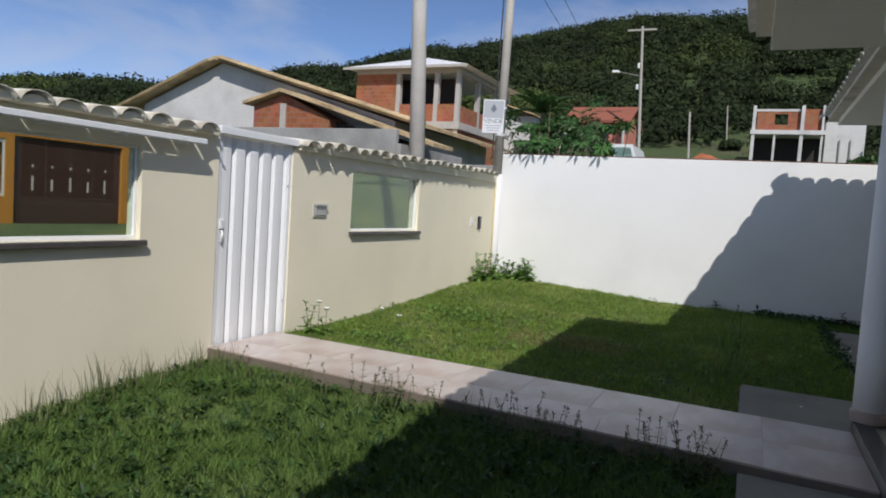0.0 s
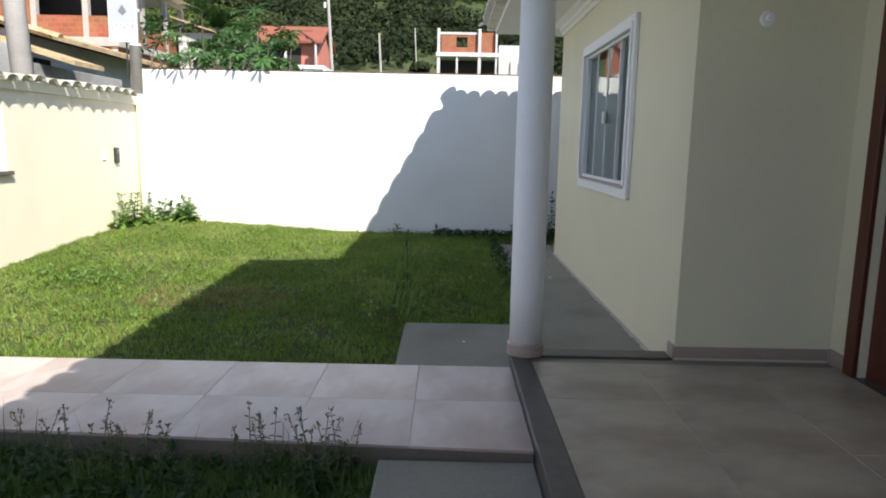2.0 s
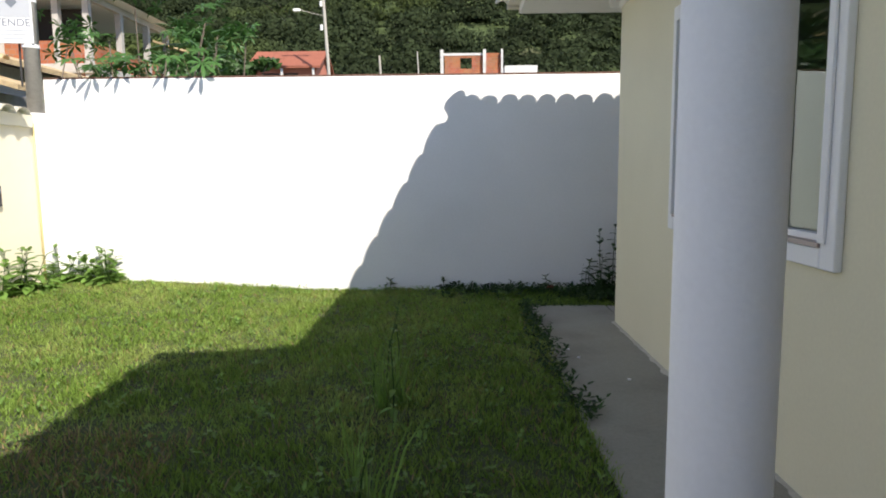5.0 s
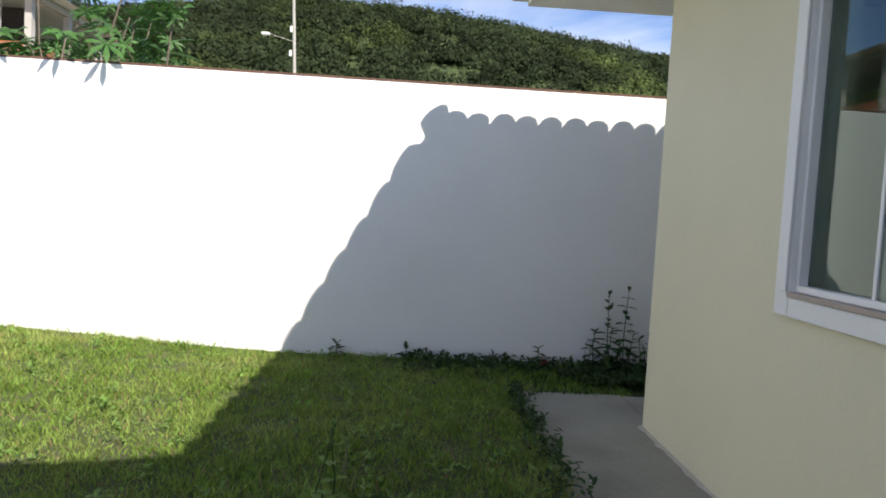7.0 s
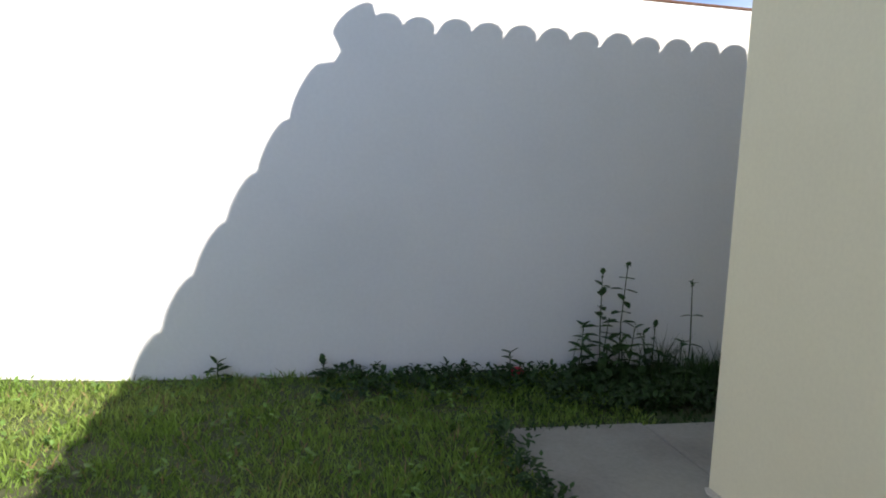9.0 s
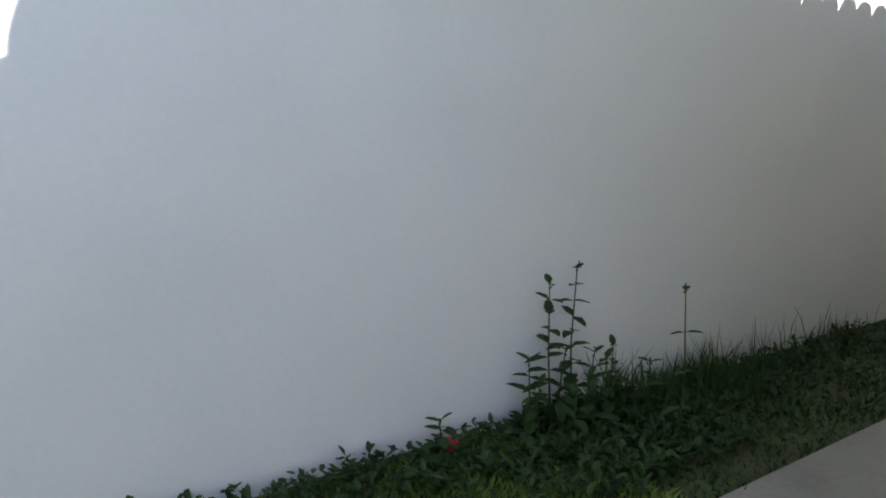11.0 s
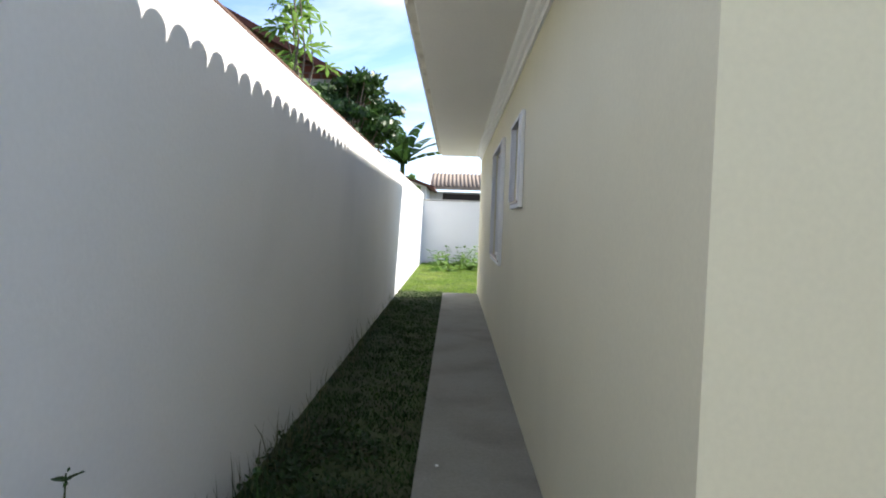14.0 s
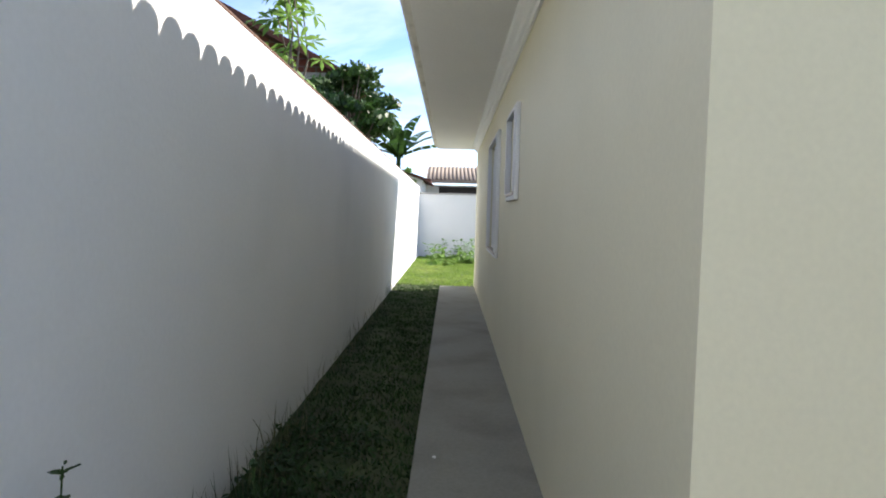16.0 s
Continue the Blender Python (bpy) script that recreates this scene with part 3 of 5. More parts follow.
for (a, u), (b, v) in zip(prof, prof[1:]):
    sh.add([(a, u, 0.0), (b, v, 0.0), (b, v, 1.95), (a, u, 1.95), (a - 0.003, u, 0.0), (b - 0.003, v, 0.0), (b - 0.003, v, 1.95), (a - 0.003, u, 1.95)], [(0, 1, 2, 3), (7, 6, 5, 4), (3, 2, 6, 7), (0, 4, 5, 1)])
leaf = part("gate_leaf", sh, M_GATE, g)
part("handle", Shape().tube((0.05, 0.075, 0.98), (0.05, 0.075, 1.08), 0.009).tube((0.02, 0.075, 0.98), (0.052, 0.075, 0.98), 0.008).tube((0.02, 0.075, 1.08), (0.052, 0.075, 1.08), 0.008), M_ALU, leaf, "small white pull handle", True)
part("lock", Shape().box((0.0, 0.05, 1.1), (0.045, 0.1, 1.19), 0.006), M_ALU, leaf)
part("hinge", Shape().tube((0.04, gw - 0.055, 0.35), (0.04, gw - 0.055, 0.45), 0.011), M_GATE, g)
part("hinge", Shape().tube((0.04, gw - 0.055, 1.55), (0.04, gw - 0.055, 1.65), 0.011), M_GATE, g)
# Black strip added to paint the shade in the gap below the leaf.
part("threshold", Shape().box((-0.1, 0.05, -0.035), (0.0, gw - 0.05, -0.012)), M_BLACK, g, "black strip standing for the shaded gap under the gate")

cd = thing("wall_conduit", "thin cream conduit pipe up the wall corner", "pipe", (0.014, -0.285, -0.02))
part("pipe", Shape().tube((0, 0, 0), (0, 0, 2.0), 0.012, 0.012, 10), M_CONDUIT, cd, "", True)
mb = thing("letter_box", "small grey metal letter slot set in the wall", "letter box", (0.0, -5.79, 1.30))
part("body", Shape().box((-0.02, -0.125, -0.075), (0.016, 0.125, 0.08), 0.006), M_MAIL, mb)
part("flap", Shape().box((0.017, -0.1, -0.05), (0.026, 0.1, 0.05), 0.003), M_MAIL, mb)
part("hood", Shape().box((0.017, -0.11, 0.054), (0.05, 0.11, 0.064), 0.002), M_MAIL, mb)
ic = thing("intercom", "black intercom panel on the cream wall", "intercom", (0.0, -0.99, 1.19))
part("body", Shape().box((0.0, -0.055, -0.11), (0.035, 0.055, 0.11), 0.008), M_BLACK, ic)
part("speaker", Shape().box((0.036, -0.035, 0.03), (0.04, 0.035, 0.08), 0.002), M_INK, ic)
sw = thing("wall_switch", "white plastic switch plate on the wall", "switch", (0.0, -1.32, 1.2))
part("plate", Shape().box((0.0, -0.05, -0.075), (0.012, 0.05, 0.075), 0.004), M_TRIM, sw)
part("rocker", Shape().box((0.0125, -0.02, -0.03), (0.02, 0.02, 0.03), 0.003), M_ALU, sw)

# ---- path, porch and slabs ----


def path_edge(x):
    """The near edge of the path, which widens a little from the gate to the porch."""
    return -7.40 - 0.046 * x


path = structure("garden_path", Shape().prism([(0.0, path_edge(0.0)), (5.188, path_edge(5.188)), (5.188, -6.45), (0.0, -6.45)], "z", -0.35, 0.008), M_GROUT, "raised tiled path from gate to porch", "path")
structure("path_riser", Shape().prism([(0.0, path_edge(0.0) - 0.006), (5.187, path_edge(5.187) - 0.006), (5.187, path_edge(5.187) - 0.001), (0.0, path_edge(0.0) - 0.001)], "z", -0.35, 0.006), M_RISER, "dark brown side of the raised path", "riser")
porch = structure("porch_base", Shape().box((5.222, -13.9, -0.4), (7.2, -6.482, 0.098)), M_GROUT, "raised porch base", "porch")
kerb = Shape().box((5.192, -13.9, -0.38), (5.22, -6.36, 0.095), 0.003)
structure("porch_riser", kerb, M_GRANITE, "dark polished granite porch riser", "riser")
structure("porch_border_front", Shape().box((5.178, -13.9, 0.0995), (5.302, -6.495, 0.116), 0.004), M_GRANITE, "dark granite border along the porch edge", "border")
structure("porch_border_side", Shape().box((5.178, -6.49, 0.0995), (6.206, -6.345, 0.116), 0.004), M_GRANITE, "dark granite border across the porch end", "border")
structure("porch_end_base", Shape().box((5.222, -6.48, -0.4), (6.207, -6.36, 0.098)), M_RISER, "raised base under the porch border", "porch")
structure("slab_near_path", Shape().box((4.44, -6.445, -0.3), (5.456, -5.36, 0.006), 0.01), M_CONCRETE, "bare concrete slab beside the path", "slab")
structure("slab_front_strip", Shape().box((5.46, -6.355, -0.3), (6.30, -0.94, 0.008), 0.01), M_CONCRETE, "bare concrete walkway along the house front", "walkway")
structure("slab_side_strip", Shape().box((6.304, -1.75, -0.3), (18.7, -0.97, 0.01), 0.01), M_CONCRETE, "bare concrete walkway in the side passage", "walkway")
structure("slab_porch_front", Shape().box((4.46, -13.9, -0.4), (5.19, -7.648, -0.03), 0.01), M_CONCRETE, "bare concrete slab before the porch step", "slab")

# dried plaster dropped along the foot of the house wall
sp = Shape()
edge_ = [0.02 + 0.05 * abs(noise.noise((i * 0.31, 2.0, 0))) + 0.02 * abs(noise.noise((i * 1.7, 5.0, 0))) for i in range(101)]
sp.prism([(6.216 - e, -6.3 + 0.046 * i) for i, e in enumerate(edge_)] + [(6.216, -1.70), (6.216, -6.3)], "z", 0.0085, 0.0125)
structure("plaster_splash_line", sp, M_SPLASH, "pale dried plaster along the wall foot", "plaster line")

# ---- house ----
FX, SY, PX, PY, BX = 6.22, -1.695, 7.2, -6.48, 19.0
HW = (-5.12, -3.34, 1.12, 2.36)
P1 = (10.19, 10.88, 1.70, 2.36)
P2 = (12.24, 13.75, 1.09, 2.40)
DOOR = (-7.78, -6.78, 0.10, 2.28)
structure("house_wall_front", Shape().wall("x", FX, FX + 0.18, PY, SY, -0.3, 3.05, (HW,)), M_CREAM, "cream painted house front wall", "wall")
structure("house_wall_side", Shape().wall("y", SY - 0.18, SY - 0.0005, FX + 0.181, BX, -0.3, 3.05, (P1, P2)), M_CREAM, "cream painted side wall of the house", "wall")
structure("house_wall_porch_end", Shape().box((FX + 0.18, PY, -0.3), (PX + 0.18, PY + 0.18, 3.05)), M_CREAM, "cream painted wall at the porch end", "wall")
structure("house_wall_door", Shape().wall("x", PX, PX + 0.18, -13.9, PY - 0.001, -0.3, 3.05, (DOOR,)), M_CREAM, "cream painted porch wall with the door", "wall")
structure("house_wall_south", Shape().box((PX + 0.182, -13.9, -0.3), (BX - 0.182, -13.72, 3.05)), M_CREAM, "cream painted far wall of the house", "wall")
structure("house_wall_back", Shape().box((BX - 0.18, -13.9, -0.3), (BX, SY - 0.181, 3.05)), M_CREAM, "cream painted back wall of the house", "wall")
structure("house_ceiling", Shape().box((FX + 0.19, -13.9, 2.8), (BX - 0.19, SY - 0.19, 2.85)), M_ROOM, "plain ceiling inside the house", "ceiling")
structure("house_floor", Shape().box((FX + 0.19, -13.7, 0.03), (BX - 0.19, SY - 0.19, 0.09)), M_ROOM, "plain floor inside the house", "floor")
structure("room_partition", Shape().wall("y", -5.9, -5.78, FX + 0.19, BX - 0.19, 0.091, 2.799).wall("x", 9.6, 9.7, -5.77, SY - 0.19, 0.091, 2.799), M_ROOM, "plain inner walls of the front room", "wall")
sk = Shape()
sk.box((FX - 0.012, PY - 0.012, 0.117), (PX - 0.012, PY - 0.001, 0.19), 0.002).box((PX - 0.012, DOOR[1] + 0.12, 0.102), (PX - 0.001, PY - 0.013, 0.20), 0.002).box((PX - 0.012, -13.9, 0.102), (PX - 0.001, DOOR[0] - 0.12, 0.20), 0.002).box((FX - 0.013, PY - 0.0005, 0.117), (FX - 0.001, PY + 0.10, 0.20), 0.002)
structure("baseboard_porch", sk, M_SKIRT, "brown tile skirting along the porch walls", "skirting")

# soffits, fascia and cornice
EX, EY, BXE, EXP, EYP, SOF = 5.40, -0.83, 19.85, 4.42, -5.48, 2.98
structure("soffit_side", Shape().box((EX, SY - 0.05, SOF), (BXE, EY, SOF + 0.09), 0.008), M_SOFFIT, "white painted side eave soffit", "soffit")
structure("soffit_front", Shape().box((EX, EYP + 0.002, SOF + 0.001), (FX + 0.1, SY - 0.052, SOF + 0.091), 0.004), M_SOFFIT, "white painted front eave soffit", "soffit")
structure("soffit_porch", Shape().box((EXP, -12.4, SOF), (PX + 0.1, EYP, SOF + 0.11), 0.008), M_SOFFIT, "white painted porch ceiling slab", "soffit")
structure("soffit_back", Shape().box((BX - 0.05, -13.95, SOF), (BXE, SY - 0.052, SOF + 0.09), 0.004), M_SOFFIT, "white painted back eave soffit", "soffit")


def cornice(name, axis, face, out, a, b):
    o = [(face, SOF - 0.002), (face, SOF - 0.15), (face + out * 0.02, SOF - 0.15), (face + out * 0.025, SOF - 0.11), (face + out * 0.05, SOF - 0.10), (face + out * 0.06, SOF - 0.06), (face + out * 0.10, SOF - 0.045), (face + out * 0.11, SOF - 0.002)]
    if axis == "x":
        return structure(name, Shape().prism(o, "x", a, b), M_TRIM, "white moulded cornice under the eave", "cornice")
    return structure(name, Shape().prism([(p, q) for p, q in o], "y", a, b), M_TRIM, "white moulded cornice under the eave", "cornice")


cornice("cornice_side", "x", SY + 0.001, 1, FX - 0.1, BX)
cornice("cornice_front", "y", FX - 0.001, -1, PY + 0.02, SY - 0.001)

# roof: closed planes under the tiles, then tile courses
RISE = 0.30
ridge_y = (EY - 13.95) / 2
hz = SOF + 0.1
half = (EY - ridge_y)
top = hz + RISE * half
rs_ = Shape()
corners = [(EX, EY, hz), (BXE, EY, hz), (BXE, -13.95, hz), (EX, -13.95, hz), (EX + half, ridge_y, top), (BXE - half, ridge_y, top)]
rs_.add(corners, [(0, 1, 5, 4), (2, 3, 4, 5), (3, 0, 4), (1, 2, 5), (3, 2, 1, 0)])
roof = structure("main_roof", rs_, M_ROOFTILE, "pale clay tiled hip roof of the house", "roof")
pr = Shape().prism([(EXP, SOF + 0.112), (EXP + 3.2, SOF + 0.112), (EXP + 3.2, SOF + 0.14 + RISE * 3.2), (EXP, SOF + 0.15)], "y", -12.4, EYP)
porch_roof = structure("porch_roof", pr, M_ROOFTILE, "pale clay tiled porch roof", "roof")
eavetile = raw_mesh("eave_tile", *half_tile(0.48, 0.085, 0.104, 0.015, 9, 0.64), M_ROOFTILE, True)
wide_tile = raw_mesh("eave_tile", *half_tile(0.48, 0.12, 0.146, 0.015, 9, 0.55), M_ROOFTILE, True)
PITCH = 0.2175
tilt = math.degrees(math.atan(RISE))


def eave_course(parent, along, start, stop, edge, z, course, mesh=eavetile, pitch=PITCH):
    u = start
    while u < stop:
        t = part("roof_tile", mesh, M_ROOFTILE, parent)
        jig = 1.2 * math.sin(u * 17 + course)
        back = 0.40 * course
        if along == "x":
            t.matrix_world = pose(u, edge - 0.46 - back, z + RISE * (0.38 + back), 0, tilt - 2 + jig * 0.4, 90 + jig)
        else:
            t.matrix_world = pose(edge + 0.38 * math.cos(radians(tilt)) + back, u, z + RISE * (0.38 + back), 0, tilt - 2 + jig * 0.4, 180 + jig)
        u += pitch


structure("eave_bed_side", Shape().box((EX + 0.502, EY - 0.5, hz - 0.05), (BXE + 0.05, EY + 0.055, hz - 0.005), 0.004).box((EX - 0.12, EY - 0.055, hz - 0.05), (EX + 0.5, EY + 0.055, hz - 0.005), 0.004), M_ROOFTILE, "mortar bed under the side eave tiles", "eave")
structure("eave_bed_front", Shape().box((EX - 0.125, EYP + 0.01, hz - 0.029), (EX + 0.5, EY - 0.06, hz + 0.021), 0.004), M_ROOFTILE, "mortar bed under the front eave tiles", "eave")
structure("eave_bed_porch", Shape().box((EXP - 0.125, -12.4, SOF + 0.125), (EXP + 0.5, EYP + 0.01, SOF + 0.172), 0.004), M_ROOFTILE, "mortar bed under the porch eave tiles", "eave")
hip = part("hip_tile", eavetile, M_ROOFTILE, roof)
hip.matrix_world = pose(EX + 0.165, EY - 0.255, hz + 0.01 + RISE * 0.30, 0, tilt - 5, 135)
eave_course(roof, "x", EX + 0.0175, BXE, EY + 0.08, hz - 0.02, 0)
eave_course(roof, "y", -1.1465 - 0.281 * 15, EY - 0.2, EX - 0.08, hz + 0.01, 0, wide_tile, 0.281)
eave_course(porch_roof, "y", -12.35, EYP + 0.0, EXP - 0.08, SOF + 0.16, 0)


def tile_field(name, parent, rows):
    vs, fs = [], []
    v0, f0 = half_tile(0.48, 0.085, 0.104, 0.015, 5)
    for m in rows:
        k = len(vs)
        vs.extend(tuple(m @ Vector(p)) for p in v0)
        fs.extend(tuple(i + k for i in f) for f in f0)
    tagged(part(name, raw_mesh(name, vs, fs, M_ROOFTILE, True), M_ROOFTILE, parent), kind="stuff")


rows = []
for c in range(1, 16):
    back = 0.42 * c
    for i in range(66):
        u = EX + 0.02 + i * PITCH
        if back < min(u - EX, BXE - u) and back < half:
            rows.append(pose(u, EY + 0.08 - 0.36 - back, hz + 0.012 + RISE * (0.36 + back), 0, tilt - 2, 90))
    for i in range(58):
        u = -13.9 + i * PITCH
        if back < min(EY - u, u + 13.95) and back < half and (u > EYP or back > 2.0):
            rows.append(pose(EX - 0.08 + 0.36 + back, u, hz + 0.012 + RISE * (0.36 + back), 0, tilt - 2, 180))
tile_field("roof_tiles", roof, rows)
rows = [pose(EXP - 0.08 + 0.36 + 0.42 * c, -12.35 + i * PITCH, SOF + 0.162 + RISE * (0.36 + 0.42 * c), 0, tilt - 2, 180) for c in range(1, 8) for i in range(31)]
tile_field("porch_roof_tiles", porch_roof, rows)

# the porch column
col = thing("porch_column", "round white painted porch column", "column", (5.277, -6.445, 0.116))
part("shaft", Shape().lathe((0, 0), [(0.102, 0.08), (0.104, 0.5), (0.104, 2.86)], 36), M_COLUMN, col, "", True)
part("capital", Shape().lathe((0, 0), [(0.105, 2.62), (0.125, 2.635), (0.128, 2.66), (0.112, 2.675), (0.115, 2.70), (0.15, 2.745), (0.155, 2.77), (0.155, 2.86)], 36), M_COLUMN, col, "flared moulded capital", True)
part("base_ring", Shape().lathe((0, 0), [(0.112, 0.0), (0.116, 0.012), (0.116, 0.07), (0.104, 0.082)], 36), M_SKIRT, col, "brown tile base ring")

# windows of the house
def house_window(number, axis, face, out, hole, panes, label, latch=True, depth=0.022, k=0.105):
    u0, u1, z0, z1 = hole

    def at(c, u, z):
        return (face - out * c, u, z) if axis == "x" else (u, face - out * c, z)

    def bx(s, c0, c1, a, b, za, zb, bev=0.004):
        p, q = at(c0, a, za), at(c1, b, zb)
        s.box(tuple(map(min, p, q)), tuple(map(max, p, q)), bev)
        return s
    w = thing("window_%d" % number, label, "window", kind="structure")
    surround = Shape()
    bx(surround, -0.035, 0.0, u0 - k, u0 - 0.001, z0 - k, z1 + k, 0.006)
    bx(surround, -0.035, 0.0, u1 + 0.001, u1 + k, z0 - k, z1 + k, 0.006)
    bx(surround, -0.035, 0.0, u0, u1, z1 + 0.001, z1 + k, 0.006)
    bx(surround, -0.035, 0.0, u0, u1, z0 - k, z0 - 0.022, 0.006)
    bx(surround, -0.05, -0.036, u0 - k * 0.45, u0 - 0.001, z0, z1 + k * 0.45, 0.004)
    bx(surround, -0.05, -0.036, u1 + 0.001, u1 + k * 0.45, z0, z1 + k * 0.45, 0.004)
    bx(surround, -0.05, -0.036, u0, u1, z1 + 0.001, z1 + k * 0.45, 0.004)
    part("surround", surround, M_TRIM, w, "white moulded plaster surround")
    part("window_sill", bx(Shape(), -0.045, 0.16, u0, u1, z0 - 0.02, z0, 0.003), M_SKIRT, w, "grey stone sill")
    fr = Shape()
    bx(fr, depth - 0.03, depth + 0.03, u0, u0 + 0.02, z0, z1)
    bx(fr, depth - 0.03, depth + 0.03, u1 - 0.02, u1, z0, z1)
    bx(fr, depth - 0.03, depth + 0.03, u0 + 0.02, u1 - 0.02, z0 + 0.001, z0 + 0.03)
    bx(fr, depth - 0.03, depth + 0.03, u0 + 0.02, u1 - 0.02, z1 - 0.025, z1)
    part("window_frame", fr, M_ALU, w)
    s = (u1 - u0 - 0.04) / panes
    for i in range(panes):
        a = u0 + 0.02 + i * s
        off = 0.012 if i in (0, panes - 1) else -0.012
        g_ = part("pane", bx(Shape(), depth + off, depth + off + 0.006, a, a + s, z0 + 0.03, z1 - 0.025, 0), M_GLASS, w)
        g_.visible_shadow = False
        if i:
            part("mullion", bx(Shape(), depth - 0.02, depth + 0.02, a - 0.009, a + 0.009, z0 + 0.03, z1 - 0.025, 0.003), M_ALU, w)
    if latch:
        m = (u0 + u1) / 2
        part("latch", bx(Shape(), depth - 0.045, depth - 0.021, m - 0.028, m + 0.028, z0 + 0.53, z0 + 0.64, 0.004), M_TRIM, w, "white plastic latch")
    return w


house_window(3, "x", FX, -1, HW, 4, "white framed four-pane window in the cream house front")
house_window(4, "y", SY, 1, P1, 1, "small white framed window in the side wall", False, 0.05, 0.06)
house_window(5, "y", SY, 1, P2, 2, "white framed two-pane window in the side wall", False, 0.05, 0.06)

# the front door
d = thing("door_1", "dark mahogany front door in a wooden frame", "door", kind="structure")
df = Shape()
y0, y1, z0, z1 = DOOR
df.box((PX - 0.035, y1 - 0.001, z0 + 0.003), (PX - 0.002, y1 + 0.095, z1 + 0.09), 0.006).box((PX - 0.035, y0 - 0.095, z0 + 0.003), (PX - 0.002, y0 + 0.001, z1 + 0.09), 0.006).box((PX - 0.035, y0 + 0.002, z1), (PX - 0.002, y1 - 0.002, z1 + 0.09), 0.006)
part("door_frame", df, M_WOOD, d)
dl = part("door_leaf", Shape().box((PX + 0.05, y0 + 0.002, z0 + 0.012), (PX + 0.09, y1 - 0.002, z1 - 0.002), 0.004), M_WOOD, d)
for k in range(4):
    part("panel", Shape().box((PX + 0.036, y0 + 0.14, z0 + 0.15 + 0.5 * k), (PX + 0.049, y1 - 0.14, z0 + 0.55 + 0.5 * k), 0.006), M_WOOD, dl)
part("handle", Shape().tube((PX + 0.0, y0 + 0.1, 1.1), (PX + 0.0, y0 + 0.1, 1.35), 0.012), M_ALU, dl, "metal pull handle", True)
part("threshold", Shape().box((PX - 0.03, y0, 0.102), (PX + 0.17, y1, 0.112), 0.002), M_GRANITE, d)
wlamp = thing("wall_light_socket", "small white round lamp socket on the porch wall", "light fitting", (6.62, PY, 2.19))
part("rosette", Shape().tube((0, -0.001, 0), (0, -0.018, 0), 0.045, 0.04, 20), M_TRIM, wlamp)
part("socket", Shape().tube((0, -0.019, 0), (0, -0.05, 0), 0.02, 0.018, 16), M_TRIM, wlamp)
sp = thing("soffit_hook", "small rusty hook stub on the eave soffit", "hook", (8.9, -1.22, SOF))
part("stub", Shape().tube((0, 0, 0), (0, 0, -0.03), 0.012), M_STEEL, sp)

# floor tiles
def tiles(parent, xs, ys, z, mat, gap=0.0018, name="tile"):
    cache = {}
    for i in range(len(xs) - 1):
        for j in range(len(ys) - 1):
            w, h = xs[i + 1] - xs[i] - gap, ys[j + 1] - ys[j] - gap
            key = (round(w, 4), round(h, 4))
            if key not in cache:
                cache[key] = Shape().add([(sx * (w / 2 - e), sy * (h / 2 - e), zz) for zz, e in ((0.0, 0), (0.0105, 0), (0.012, 0.0015)) for sx, sy in ((-1, -1), (1, -1), (1, 1), (-1, 1))],
                                        [(4 * k + a, 4 * k + (a + 1) % 4, 4 * k + 4 + (a + 1) % 4, 4 * k + 4 + a) for k in (0, 1) for a in range(4)] + [(8, 9, 10, 11)]).mesh(name, mat)
            t = part(name, cache[key], mat, parent)
            t.location = ((xs[i] + xs[i + 1]) / 2, (ys[j] + ys[j + 1]) / 2, z + 0.0006 * math.sin(i * 5.1 + j * 2.3))


PATH_X = [0.0, 0.50] + [0.50 + 0.586 * k for k in range(1, 9)]
tiles(path, PATH_X, [-7.035, -6.45], 0.0085, M_TILE)
for a, b in zip(PATH_X, PATH_X[1:]):
    g_, top_ = 0.0009, -7.035 - 0.0009
    cut = [(a + g_, path_edge(a) + g_), (b - g_, path_edge(b) + g_), (b - g_, top_), (a + g_, top_)]
    cx, cy = (a + b) / 2, -7.23
    t = part("tile", Shape().prism([(x - cx, y - cy) for x, y in cut], "z", 0.0, 0.0118), M_TILE, path)
    t.location = (cx, cy, 0.0085)
tiles(porch, [5.304, 5.93, 6.56, 7.19], [-13.78 + 0.598 * k for k in range(13)], 0.0985, M_PORCH, 0.001)


# ---- street side: poles, sign, houses ----
def lobed_leaf(r, lobes=7):
    """A palmate leaf with pointed lobes, folded a little, its stalk at the origin and its tip along y."""
    vs, fs = [(0.0, 0.0, 0.0)], []
    for i in range(lobes):
        a = radians(-135 + 270 * i / (lobes - 1))
        k = r * (0.62 + 0.38 * math.cos(a * 0.62))
        w = 0.24
        for da, rr, z in ((-w, 0.42 * k, -0.03 * r), (-w * 0.7, 0.7 * k, -0.02 * r), (0.0, k, -0.16 * r), (w * 0.7, 0.7 * k, -0.02 * r), (w, 0.42 * k, -0.03 * r)):
            vs.append((rr * math.sin(a + da), rr * math.cos(a + da), z))
        vs.append((0.6 * k * math.sin(a), 0.6 * k * math.cos(a), 0.03 * r))
        b = 1 + 6 * i
        fs += [(0, b, b + 5), (b, b + 1, b + 5), (b + 1, b + 2, b + 5), (b + 2, b + 3, b + 5), (b + 3, b + 4, b + 5), (b + 4, 0, b + 5)]
    return vs, fs


castor_mesh = raw_mesh("leaf", *lobed_leaf(0.24), M_CASTOR)
castor_bright = raw_mesh("leaf", *lobed_leaf(0.27), M_WEEDBRIGHT)
crng = random.Random(11)


